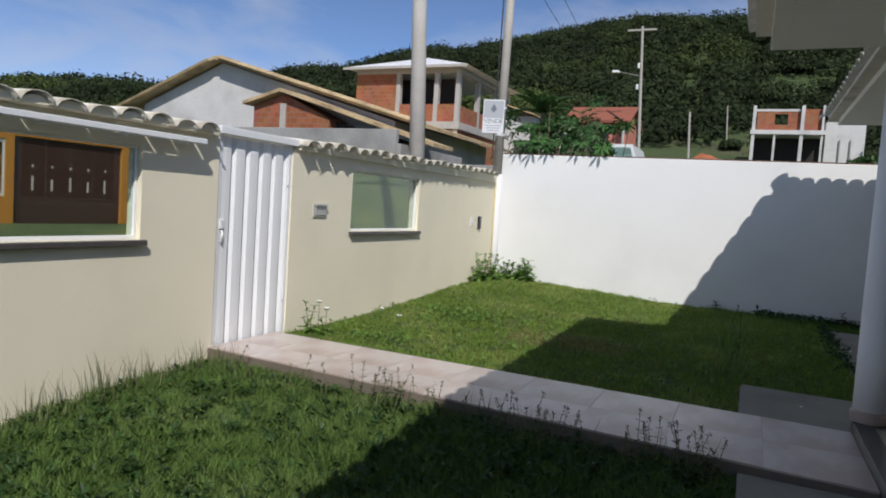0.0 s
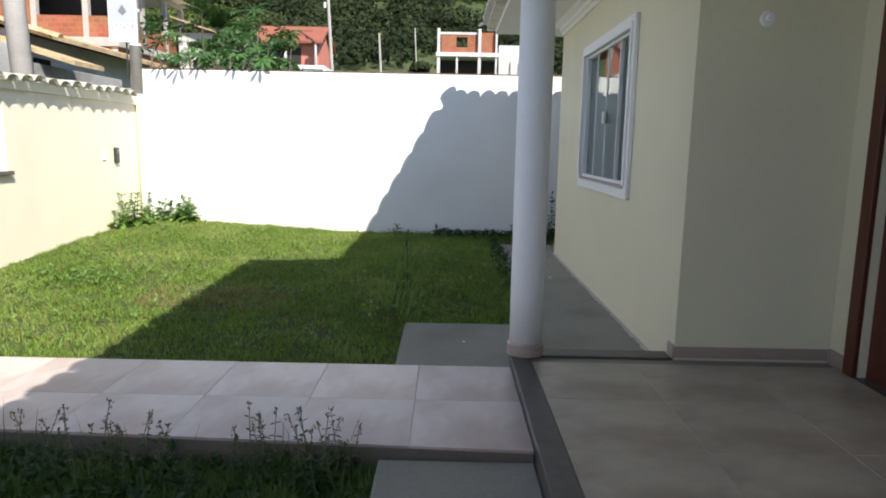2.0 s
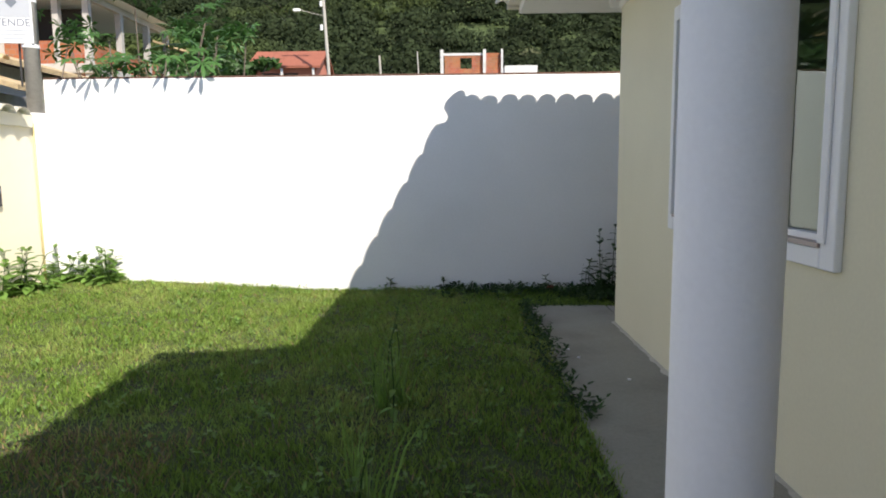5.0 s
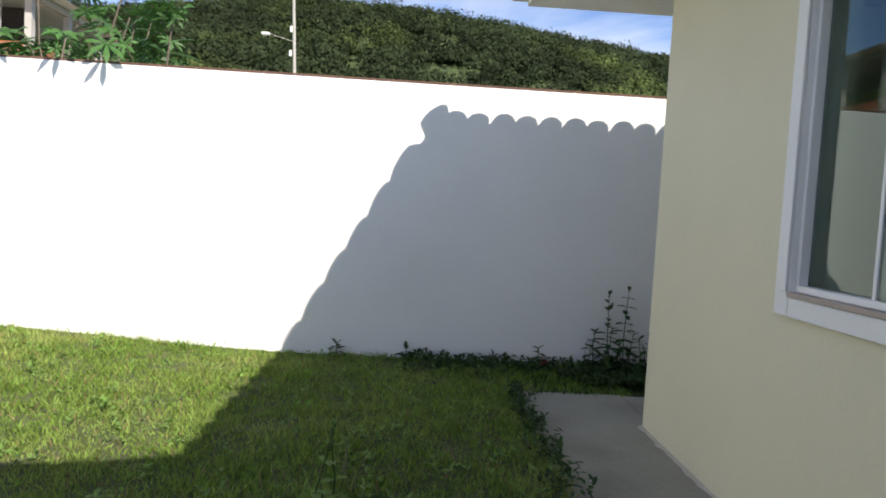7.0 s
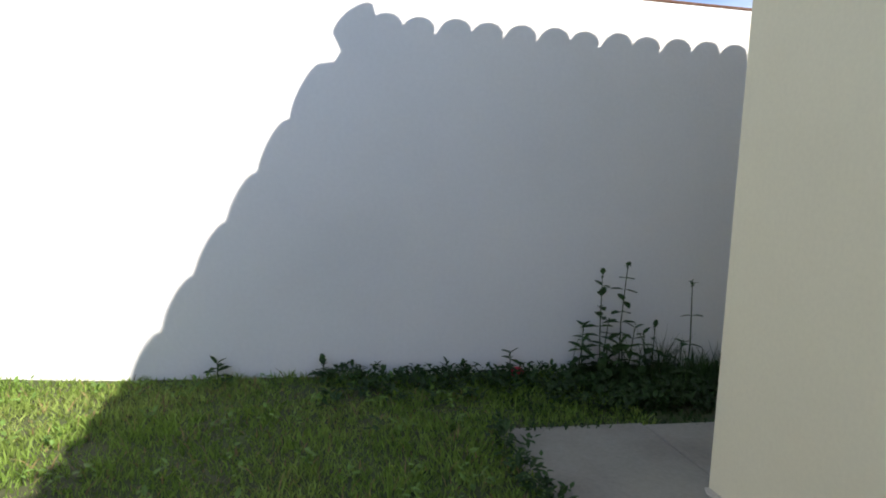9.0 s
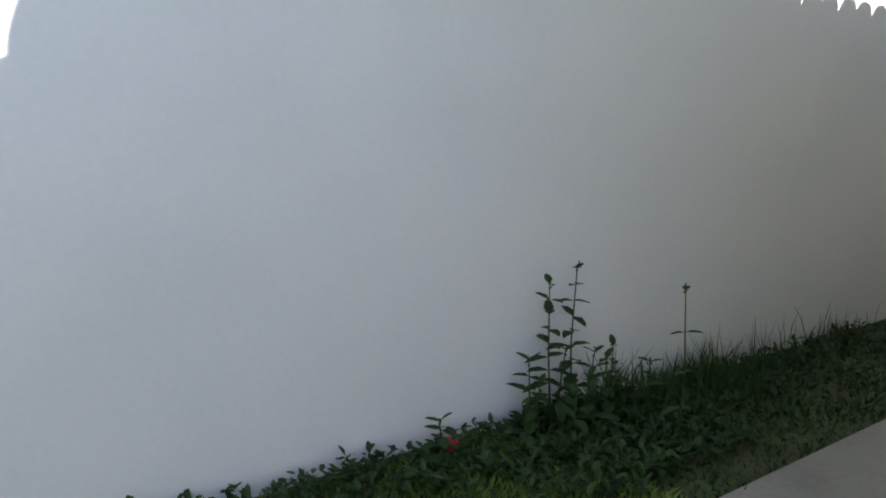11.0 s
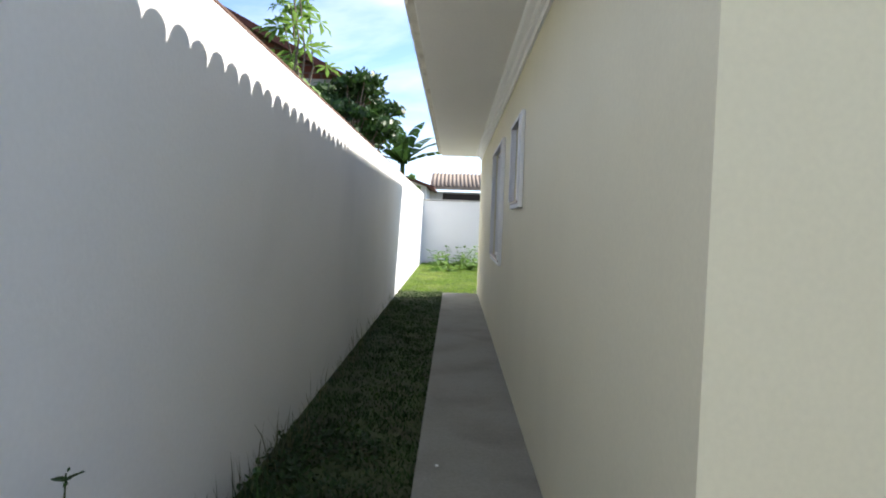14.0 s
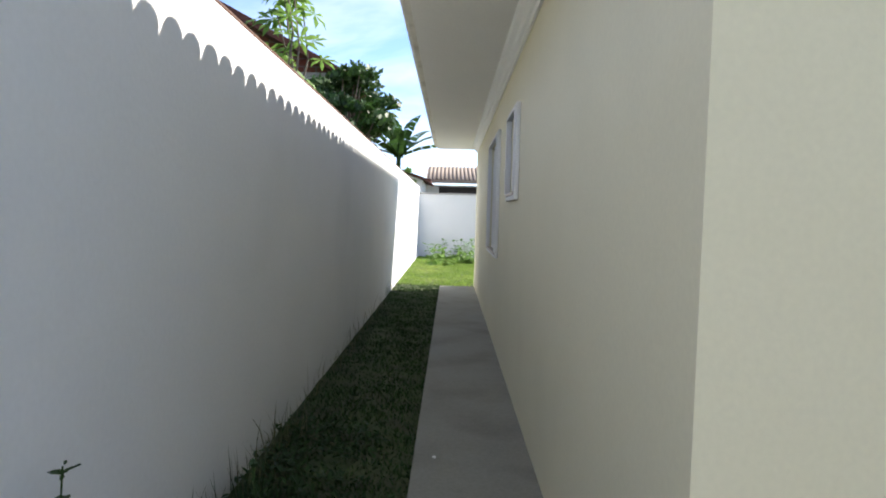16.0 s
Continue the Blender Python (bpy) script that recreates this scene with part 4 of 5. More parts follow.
def castor_plant(x, y, z, height, spread, leaves, label, mesh=castor_mesh):
    p = thing("castor_bean_plant", label, "shrub", (x, y, z))
    stem = Shape()
    ends = []
    for k in range(6):
        a = crng.uniform(0, 6.28)
        q = Vector((0, 0, 0))
        for s in range(5):
            a = abs(a) % 3.14 if y + q.y < 0.5 else a
            n_ = q + Vector((math.cos(a) * spread * 0.2 * crng.uniform(0.4, 1.2), math.sin(a) * spread * 0.2 * crng.uniform(0.4, 1.2), height * 0.2 * crng.uniform(0.7, 1.1)))
            stem.tube(q, n_, 0.022 - 0.003 * s, 0.02 - 0.003 * s, 6)
            q = n_
            if s > 1:
                ends.append(q.copy())
    part("stem", stem, M_BARK, p)
    for i in range(leaves):
        e = crng.choice(ends)
        o = Vector((crng.gauss(0, 0.2), crng.gauss(0, 0.2), crng.gauss(0, 0.16))) * (spread / 1.2)
        if y + e.y + o.y < 0.42:
            o.y = 0.42 - y - e.y
        l_ = part("leaf", mesh, M_CASTOR, p)
        s = crng.uniform(0.6, 1.25)
        l_.matrix_local = pose(*(e + o), crng.uniform(-50, 35), crng.uniform(-40, 40), crng.uniform(0, 360)) @ Matrix.Scale(s, 4)
    return p


castor_plant(0.85, 0.8, 0.0, 3.3, 1.1, 85, "leafy green castor bean plant leaning over the white wall")
castor_plant(1.5, 0.95, 0.0, 3.1, 1.0, 70, "leafy green castor bean plant leaning over the white wall")
castor_plant(0.3, 1.0, 0.0, 3.3, 1.0, 60, "leafy green castor bean plant behind the wall corner")
castor_plant(0.2, 2.4, 0.0, 3.9, 1.3, 60, "tall green castor bean plant behind the wall")
# leaves that hang over the top of the white wall
for i, (x, dz) in enumerate(((0.38, 0.05), (0.62, -0.02), (0.95, 0.06), (1.5, 0.07), (1.88, 0.0))):
    p = thing("castor_branch", "drooping palmate leaves hanging over the wall top", "branch", (x, 0.2, 2.5))
    dz += 0.06
    part("stem", Shape().tube((0.05, 0.4, -0.1), (0, 0.12, 0.16 + dz), 0.009, 0.007, 6).tube((0, 0.12, 0.16 + dz), (0, -0.28, 0.1 + dz), 0.007, 0.004, 6), M_STALK, p)
    for k in range(2):
        l_ = part("leaf", castor_mesh, M_CASTOR, p)
        l_.matrix_local = pose(0.05 * k, -0.28 + 0.22 * k, 0.1 + dz + 0.05 * k, (-22 if i != 4 else -60) - 8 * k, 10 * k, 172 + 9 * i - 40 * k) @ Matrix.Scale(0.9 if k == 0 else 0.7, 4)
castor_plant(11.9, 0.85, 0.0, 4.1, 0.9, 64, "bright green papaya-leaved plant behind the passage wall", castor_bright)

pole = thing("utility_pole", "thick tapered grey concrete utility pole", "pole", (-1.55, -0.3, -0.2))
part("shaft", Shape().tube((0, 0, 0), (-0.42, -0.1, 9.5), 0.17, 0.115, 24), M_POLE, pole, "", True)
part("crossarm", Shape().box((-1.35, -0.14, 8.6), (0.6, -0.04, 8.72), 0.01), M_POLE, pole)
sp_ = thing("sign_post", "slim weathered post rising from the wall corner", "post", (-0.03, -0.15, 2.1))
part("shaft", Shape().tube((0, 0, 0), (0.03, 0, 4.6), 0.085, 0.075, 16), M_STEEL, sp_, "", True)
for zz in (0.72, 1.22):
    part("clamp", Shape().tube((0, 0, zz), (0, 0, zz + 0.04), 0.092, 0.092, 16), M_ALU, sp_)
part("cable", Shape().tube((-0.11, -0.03, 0.3), (-0.10, -0.02, 4.4), 0.012), M_WIRE, sp_, "black service cable")
sg = thing("for_sale_sign", "small white for-sale board strapped to the post", "sign", (-0.14, -0.26, 2.86), "", 12)
part("board", Shape().box((-0.2, -0.008, 0.0), (0.2, 0.008, 0.62), 0.003), M_SIGN, sg)
part("header", Shape().box((-0.185, -0.0105, 0.28), (0.185, -0.0085, 0.60)), M_INKPALE, sg, "pale grey printed header")
part("emblem", Shape().prism([(-0.06, 0.44), (0, 0.38), (0.06, 0.44), (0, 0.54)], "y", -0.0135, -0.011), M_INK, sg, "dark diamond emblem")
txt = bpy.data.curves.new("lettering", "FONT")
txt.body, txt.size, txt.align_x, txt.extrude = "VENDE", 0.115, "CENTER", 0.001
txt.materials.append(M_INK)
tob = new("lettering", txt)
dg = bpy.context.evaluated_depsgraph_get()
tme = bpy.data.meshes.new_from_object(tob.evaluated_get(dg))
bpy.data.objects.remove(tob)
tl = part("lettering", tme, M_INK, sg, "dark capital lettering")
tl.matrix_local = pose(0, -0.0105, 0.185, 90, 0, 0)
for k in range(3):
    part("print_bar", Shape().box((-0.15 + 0.02 * k, -0.0105, 0.13 - 0.045 * k), (0.15 - 0.015 * k, -0.0085, 0.148 - 0.045 * k)), M_INKPALE, sg)


def cable(name, a, b, sag, r=0.012):
    c = bpy.data.curves.new(name, "CURVE")
    c.dimensions, c.bevel_depth, c.bevel_resolution = "3D", r, 1
    s = c.splines.new("POLY")
    s.points.add(16)
    for i in range(17):
        t = i / 16
        q = Vector(a).lerp(Vector(b), t)
        s.points[i].co = (q.x, q.y, q.z - sag * 4 * t * (1 - t), 1)
    c.materials.append(M_WIRE)
    return tagged(new(name, c), "black overhead power cable between poles", "cable", "overhead cables")


cable("overhead_cable", (-0.7, -0.3, 8.45), (-6.5, 41.5, 12.0), 0.5)
cable("overhead_cable", (-1.4, -0.3, 8.5), (-7.3, 41.5, 12.2), 0.6)
cable("overhead_cable", (-0.06, -0.2, 6.7), (-1.3, -0.3, 8.3), 0.1, 0.008)

vv, vf = [], []
for i in range(41):
    for j in range(21):
        x, y = -20 + 17.4 * i / 40, 1.5 + 5.45 * j / 20
        vv.append((x, y, -0.12 + 2.5 * float(smooth((y - 1.8) / 4.6)) + 0.12 * noise.noise((x, y, 3))))
vf = [(i * 21 + j, (i + 1) * 21 + j, (i + 1) * 21 + j + 1, i * 21 + j + 1) for i in range(40) for j in range(20)]
structure("grass_bank", raw_mesh("grass_bank", vv, vf, M_BANK, True), M_BANK, "grassy bank below the grey wall", "bank")
structure("road", Shape().add([(-8.3, -40, -0.13), (-1.6, -40, -0.13), (-1.6, 1.5, -0.13), (-8.3, 1.5, -0.13), (-8.3, -40, -0.4), (-1.6, -40, -0.4), (-1.6, 1.5, -0.4), (-8.3, 1.5, -0.4)],
                              [(0, 1, 2, 3), (0, 4, 5, 1), (1, 5, 6, 2), (2, 6, 7, 3), (3, 7, 4, 0)]), M_ROAD, "bare dirt street outside the wall", "road")
structure("street_verge", Shape().prism([(-9.0, -0.3), (-6.6, -0.3), (-6.6, -0.1), (-8.3, 0.42), (-9.0, 0.52)], "y", -30, 1.4), M_BANK, "grassy verge along the street", "verge")
ow = thing("street_house_wall", "orange boundary wall with a brown gate across the street", "wall", (-9.0, 0, 0))
part("wall", Shape().wall("x", -0.2, 0.0, -9.0, 1.5, -0.3, 2.55, ((-3.55, -1.05, 0.35, 2.28), (-4.95, -3.72, 1.05, 2.2))), M_ORANGE, ow)
bg_ = part("gate", Shape().box((-0.14, -3.55, 0.36), (-0.08, -1.05, 2.27)), M_BROWNGATE, ow, "dark brown wooden gate with slots")
for k in range(5):
    yy = -3.15 + 0.42 * k
    part("slot", Shape().box((-0.079, yy, 1.2), (-0.072, yy + 0.045, 1.5 - 0.06 * (k % 2))), M_PINKTILE, bg_)
    part("slot", Shape().box((-0.079, yy, 1.68), (-0.072, yy + 0.045, 1.73)), M_PINKTILE, bg_)
gr = part("grille", Shape().box((-0.06, -4.95, 1.06), (-0.03, -3.72, 1.12)).box((-0.06, -4.95, 2.13), (-0.03, -3.72, 2.19)), M_TRIM, ow, "white window grille")
for k in range(10):
    part("bar", Shape().box((-0.055, -4.93 + 0.13 * k, 1.125), (-0.035, -4.88 + 0.13 * k, 2.125)), M_TRIM, gr)
# Solid dark block behind the grille, painted as the room's shade.
part("room_shade", Shape().box((-0.9, -5.05, 0.9), (-0.25, -3.62, 2.3)), M_DARK, ow)

gw = thing("grey_block_wall", "rough grey rendered wall beyond the street", "wall", (0, 0, 0))
part("wall", Shape().box((-18.2, 7.0, -0.2), (-6.3, 7.2, 3.82), 0.02), M_GREYWALL, gw)
part("return_wall", Shape().box((-6.29, 7.0, -0.2), (-6.1, 12.0, 3.35), 0.02), M_GREYWALL, gw)
part("low_wall", Shape().box((-6.05, 12.0, -0.2), (-2.6, 12.2, 3.1), 0.02), M_GREYWALL, gw)


def gable(s, x0, xa, x1, y0, y1, z0, zl, za, zr):
    return s.prism([(x0, z0), (x1, z0), (x1, zr), (xa, za), (x0, zl)], "y", y0, y1)


def gable_roof(s, xl, xa, xr, y0, y1, zl, za, zr, t):
    s.prism([(xl, zl), (xa, za), (xa, za + t), (xl, zl + t)], "y", y0, y1)
    s.prism([(xa, za), (xr, zr), (xr, zr + t), (xa, za + t)], "y", y0, y1)
    return s


wh = thing("gabled_house", "pale plastered house with an old clay tile gable roof", "house", (0.5, 0, 0.2))
part("wall", gable(Shape(), -20.6, -16.2, -8.0, 9.0, 18.0, -0.2, 4.8, 6.45, 4.15), M_LIME, wh)
part("roof", gable_roof(Shape(), -21.6, -16.2, -6.9, 8.5, 18.5, 4.55, 6.5, 3.95, 0.13), M_OLDTILE, wh)
rt = []
hm = half_tile(0.6, 0.13, 0.15, 0.03, 4)
vs_, fs_ = [], []
for (xa, za, xb, zb) in ((-16.2, 6.65, -6.9, 4.1), (-16.2, 6.65, -21.6, 4.7)):
    L = math.hypot(xb - xa, zb - za)
    n_ = int(L / 0.5)
    for i in range(n_):
        f_ = (i + 0.5) / n_
        m_ = pose(xa + (xb - xa) * f_, 8.5, za + (zb - za) * f_ - 0.05, 0, math.degrees(math.atan2(-(zb - za), xb - xa)) if xb > xa else 180 - math.degrees(math.atan2(za - zb, xa - xb)), 0)
        k = len(vs_)
        vs_.extend(tuple(m_ @ Vector(p)) for p in hm[0])
        fs_.extend(tuple(q + k for q in f) for f in hm[1])
tagged(part("verge_tiles", raw_mesh("verge_tiles", vs_, fs_, M_OLDTILE), M_OLDTILE, wh), kind="stuff")
bh_ = thing("brick_outbuilding", "unrendered red brick outbuilding with a tiled lean roof", "house", (-0.45, 0, -0.15))
part("wall", gable(Shape(), -12.3, -10.9, -8.9, 7.6, 8.7, -0.2, 4.85, 5.25, 4.35), M_BRICK, bh_)
part("pillar", Shape().box((-11.05, 7.55, 0), (-10.8, 7.599, 4.9)), M_FRAME, bh_)
part("roof", gable_roof(Shape(), -12.6, -10.9, -4.6, 7.3, 8.8, 4.85, 5.3, 3.45, 0.12), M_OLDTILE, bh_)
# Dark infill under the lean roof, painted as shade.
part("opening_shade", Shape().prism([(-8.88, 2.0), (-6.0, 2.0), (-6.0, 3.7), (-8.88, 4.3)], "y", 8.0, 8.6), M_DARK, bh_)

# the unfinished two-storey brick house
th = thing("two_storey_brick_house", "unfinished two-storey red brick house with a white sheet roof", "house", (0, 0, 0))
X0, X1, Y0, Y1 = -15.25, -9.25, 18.3, 25.6
part("lower_wall", Shape().box((X0, Y0, -0.2), (X1, Y1, 5.25)), M_BRICK, th)
part("floor_slab", Shape().box((X0 - 0.12, Y0 - 0.12, 5.255), (X1 + 0.12, Y1 + 0.12, 5.62), 0.02), M_FRAME, th)
part("parapet", Shape().wall("y", Y0, Y0 + 0.15, X0 + 2.4, X1 - 0.16, 5.625, 6.5).wall("x", X1 - 0.15, X1, Y0, Y1, 5.625, 6.45), M_BRICK, th)
part("upper_wall", Shape().box((X0, Y0 + 0.001, 5.625), (X0 + 2.4, Y0 + 0.151, 8.05)).box((X0, Y0 + 0.16, 5.625), (X0 + 0.15, Y1, 8.05)), M_BRICK, th)
# Sun reaches this wall, so the upper floor's shade is painted on it.
part("inner_wall", Shape().box((X0 + 0.16, Y0 + 1.6, 5.625), (X1 - 1.0, Y0 + 1.75, 8.05)), M_DARK, th, "inner wall painted near black as shade")
for cx, cy in ((X0 + 2.42, Y0 - 0.01), (X0 + 4.6, Y0 - 0.01), (X1 - 0.22, Y0 - 0.01), (X1 - 0.22, Y0 + 2.5), (X1 - 0.22, Y0 + 5.0), (X1 - 0.22, Y1 - 0.25)):
    part("pillar", Shape().box((cx, cy, 5.63), (cx + 0.24, cy + 0.24, 8.05)), M_FRAME, th)
for cx in (X0, X0 + 2.4, X1 - 0.24):
    part("lower_pillar", Shape().box((cx, Y0 - 0.02, -0.2), (cx + 0.26, Y0 - 0.001, 5.25)), M_FRAME, th)
# Dark slabs on the brick faces stand for the shade within both openings.
part("garage_shade", Shape().box((X0 + 4.9, Y0 - 0.03, 2.6), (X1 - 0.4, Y0 - 0.005, 4.9)), M_DARK, th)
part("side_opening_shade", Shape().box((X1 + 0.001, Y0 + 1.0, 3.0), (X1 + 0.03, Y0 + 3.0, 5.0)), M_DARK, th)
part("ring_beam", Shape().wall("y", Y0, Y0 + 0.2, X0, X1, 8.055, 8.3).wall("x", X1 - 0.2, X1, Y0 + 0.201, Y1, 8.055, 8.3), M_FRAME, th)
rsh = Shape()
cx, cy = (X0 + X1) / 2, (Y0 + Y1) / 2
rsh.add([(X0 - 0.5, Y0 - 0.6, 8.32), (X1 + 0.6, Y0 - 0.6, 8.32), (X1 + 0.6, Y1 + 0.5, 8.32), (X0 - 0.5, Y1 + 0.5, 8.32), (cx, cy - 1.4, 9.35), (cx, cy + 1.4, 9.35)], [(0, 1, 4), (1, 2, 5, 4), (2, 3, 5), (3, 0, 4, 5), (3, 2, 1, 0)])
part("roof", rsh, M_METALROOF, th)
part("fascia", Shape().wall("y", Y0 - 0.62, Y0 - 0.58, X0 - 0.5, X1 + 0.6, 8.2, 8.33), M_FRAME, th)
an = thing("annex_house", "grey plastered annex with a sloping sheet roof", "house", (0, 0, 0))
part("wall", Shape().box((-8.9, 24.0, 0), (-7.2, 29.0, 6.75)), M_LIME, an)
part("roof", Shape().prism([(-9.1, 7.4), (-7.0, 6.75), (-7.0, 6.83), (-9.1, 7.48)], "y", 23.5, 29.5), M_OLDTILE, an)
# Dark slab on the wall for the shaded window hole.
part("window", Shape().box((-8.2, 23.95, 4.3), (-7.2, 23.998, 5.4)), M_DARK, an)

# far houses on the slope
fh = thing("concrete_frame_house", "half-built brick house on concrete stilts", "house", (4.75, 52.0, 7.2))
part("floor_slab", Shape().box((-1.2, -1.5, 2.05), (4.4, 3, 2.4)), M_LIME, fh)
for cx in (-1.1, 0.6, 2.55, 4.1):
    part("pillar", Shape().box((cx, -1.4, -0.5), (cx + (0.26 if cx in (-1.1, 2.55) else 0.16), -1.06, 4.45 if cx in (-1.1, 2.55, 4.1) else 2.04)), M_LIME, fh)
part("wall", Shape().wall("y", -1.0, -0.8, -0.75, 4.1, 2.41, 4.2, ((0.6, 1.6, 2.9, 3.8),)), M_BRICK, fh)
part("beam", Shape().box((-1.1, -1.05, 4.0), (2.6, -1.002, 4.2)), M_LIME, fh)
# Dark block painted as the shade beneath the floor slab.
part("undercroft_shade", Shape().box((-0.9, 1.5, -0.5), (4.3, 2.5, 2.04)), M_DARK, fh)
hx = thing("white_shed", "small plain white rendered shed", "house", (9.3, 52.5, 7.2))
part("wall", Shape().box((0, 0, -0.5), (2.9, 3, 3.35), 0.02), M_LIME, hx)
part("rebar", Shape().tube((1.1, -0.15, -0.3), (1.1, -0.15, 1.9), 0.06, 0.06, 6).tube((1.9, -0.15, -0.3), (1.9, -0.15, 1.9), 0.06, 0.06, 6), M_STEEL, hx)
rh = thing("salmon_house", "small salmon house under a red tile roof", "house", (-7.6, 40.0, 5.6))
part("wall", Shape().prism([(0.0, -1.6), (4.6, -1.6), (4.6, 3.2), (2.3, 4.35), (0.0, 3.2)], "x", -1.6, 2.7), M_PINKWALL, rh)
part("roof", Shape().prism([(-0.7, 2.95), (2.3, 4.45), (2.3, 4.6), (-0.7, 3.1)], "x", -2.1, 3.1).prism([(2.3, 4.45), (5.3, 2.95), (5.3, 3.1), (2.3, 4.6)], "x", -2.1, 3.1), M_REDROOF, rh)
part("porch_shade", Shape().box((-1.2, -0.02, 0.2), (1.4, -0.005, 2.7)), M_DARK, rh)
for k in range(3):
    part("veranda_post", Shape().box((-1.9 + 2.2 * k, -0.6, -1.6), (-1.75 + 2.2 * k, -0.45, 3.0)), M_LIME, rh)
mound = Shape()
mv, mf = [], []
for i in range(14):
    for j in range(10):
        u, v = i / 13 * 2 - 1, j / 9 * 2 - 1
        h = max(0, 1 - u * u) * max(0, 1 - v * v)
        mv.append((u * 1.3, v * 1.3, 0.65 * h + 0.3 * noise.noise((u * 3, v * 3, 1)) * h))
mf = [(i * 10 + j, (i + 1) * 10 + j, (i + 1) * 10 + j + 1, i * 10 + j + 1) for i in range(13) for j in range(9)]
mo = part("earth_mound", raw_mesh("earth_mound", mv, mf, M_EARTH, True), M_EARTH)
mo.location = (0.5, 46.0, float(land(0.5, 46.0)) + 0.75)
tagged(mo, "heap of bare red earth on the slope", "earth mound")
van = thing("parked_van", "white van parked beyond the wall", "van", (-3.4, 31.5, float(land(-3.4, 29.4)) + 0.35))
part("body", Shape().prism([(-1.1, 0.35), (1.1, 0.35), (1.12, 1.15), (0.85, 2.0), (-0.85, 2.0), (-1.12, 1.15)], "y", -2.2, 2.2), M_CARPAINT, van)
part("windscreen", Shape().prism([(-0.92, 1.2), (0.92, 1.2), (0.74, 1.8), (-0.74, 1.8)], "y", -2.23, -2.201), M_GLASS, van)
for sx in (-1.05, 0.85):
    for sy in (-1.5, 1.3):
        w_ = part("wheel", Shape().tube((sx, sy, 0.33), (sx + 0.2, sy, 0.33), 0.33, 0.33, 18), M_BLACK, van)


def street_pole(x, y, z, h, r, label, arms=True):
    p = thing("street_pole", label, "pole", (x, y, float(land(x, y)) - 0.3))
    lean = -0.05 * h
    part("shaft", Shape().tube((0, 0, 0), (lean, 0, h), r, r * 0.75, 10), M_STEEL, p)
    if arms:
        part("crossarm", Shape().box((lean - 1.0, -0.06, h - 0.3), (lean + 1.0, 0.06, h - 0.18)), M_STEEL, p)
        part("lamp_arm", Shape().tube((lean * 0.68, 0, h - 3.5), (lean * 0.68 - 1.5, -0.4, h - 3.2), 0.02, 0.02, 6), M_STEEL, p)
        part("lamp_head", Shape().box((lean * 0.68 - 1.95, -0.55, h - 3.3), (lean * 0.68 - 1.45, -0.25, h - 3.12), 0.05), M_TRIM, p)
        for zz in (2.9, 4.4):
            part("insulator", Shape().tube((lean * 0.7 - 0.2, 0, h - zz), (lean * 0.7 - 0.2, 0, h - zz + 0.35), 0.09, 0.09, 8), M_TRIM, p)
    return p


street_pole(-3.3, 37.0, 3.0, 10.7, 0.12, "grey utility pole with crossarm and street lamp")
street_pole(-0.3, 41.0, 3.4, 5.0, 0.1, "short bare concrete pole on the slope", False)
street_pole(1.4, 60.0, 6.0, 4.6, 0.08, "thin pole against the forest", False)

# trees beyond the walls
def tree(x, y, z, height, crown_r, label, leaf=0.13, clumps=26, count=150, mat=M_CROWN, seed=1, low=0.45):
    r_ = np.random.default_rng(seed)
    p = thing("tree", label, "tree", (x, y, max(z, float(land(x, y))) - 0.05))
    tr = Shape().tube((0, 0, 0), (0.1, 0.05, height * low), 0.16, 0.12, 10)
    cs_, rs_2 = [], []
    for k in range(clumps):
        a, e = r_.uniform(0, 6.28), r_.uniform(-0.25, 1.0)
        d_ = crown_r * r_.uniform(0.35, 1.0) * math.sqrt(max(0.1, 1 - 0.6 * e * e))
        c_ = (d_ * math.cos(a), d_ * math.sin(a), height * (low + (1 - low) * (0.45 + 0.5 * e)))
        cs_.append(c_)
        q = crown_r * r_.uniform(0.2, 0.38)
        rs_2.append((q, q, q * 0.75))
        tr.tube((0.1, 0.05, height * low * r_.uniform(0.8, 1.0)), c_, 0.05, 0.015, 6, False)
    part("trunk", tr, M_BARK, p)
    v_, f_ = leaf_cloud(cs_, rs_2, count, leaf, r_)
    part("crown", raw_mesh("crown", v_, f_, mat), mat, p)
    return p


tree(20.9, 1.55, 0.0, 4.9, 1.45, "dark green leafy mango tree beyond the wall", seed=3, clumps=36, leaf=0.1, count=170)
tree(23.5, 1.7, 0.0, 3.5, 1.0, "low bushy tree behind the white wall", seed=4, clumps=16, leaf=0.11)
tree(-0.2, 9.5, 0.6, 2.5, 1.6, "leafy green tree behind the white wall", seed=7, clumps=22, leaf=0.12)
tree(-1.9, 12.0, 0.9, 3.9, 1.6, "leafy green tree behind the white wall", seed=8, clumps=26, leaf=0.11)
tree(-3.0, 17.0, 1.2, 2.9, 2.0, "leafy green tree near the salmon house", seed=9, clumps=24, leaf=0.14)
tree(-0.5, 27.0, 2.0, 1.5, 1.8, "spreading green tree on the slope", seed=12, clumps=22, leaf=0.17)
tree(12.5, 40.0, 3.2, 1.6, 2.2, "low green tree on the slope", seed=14, clumps=22, leaf=0.2)


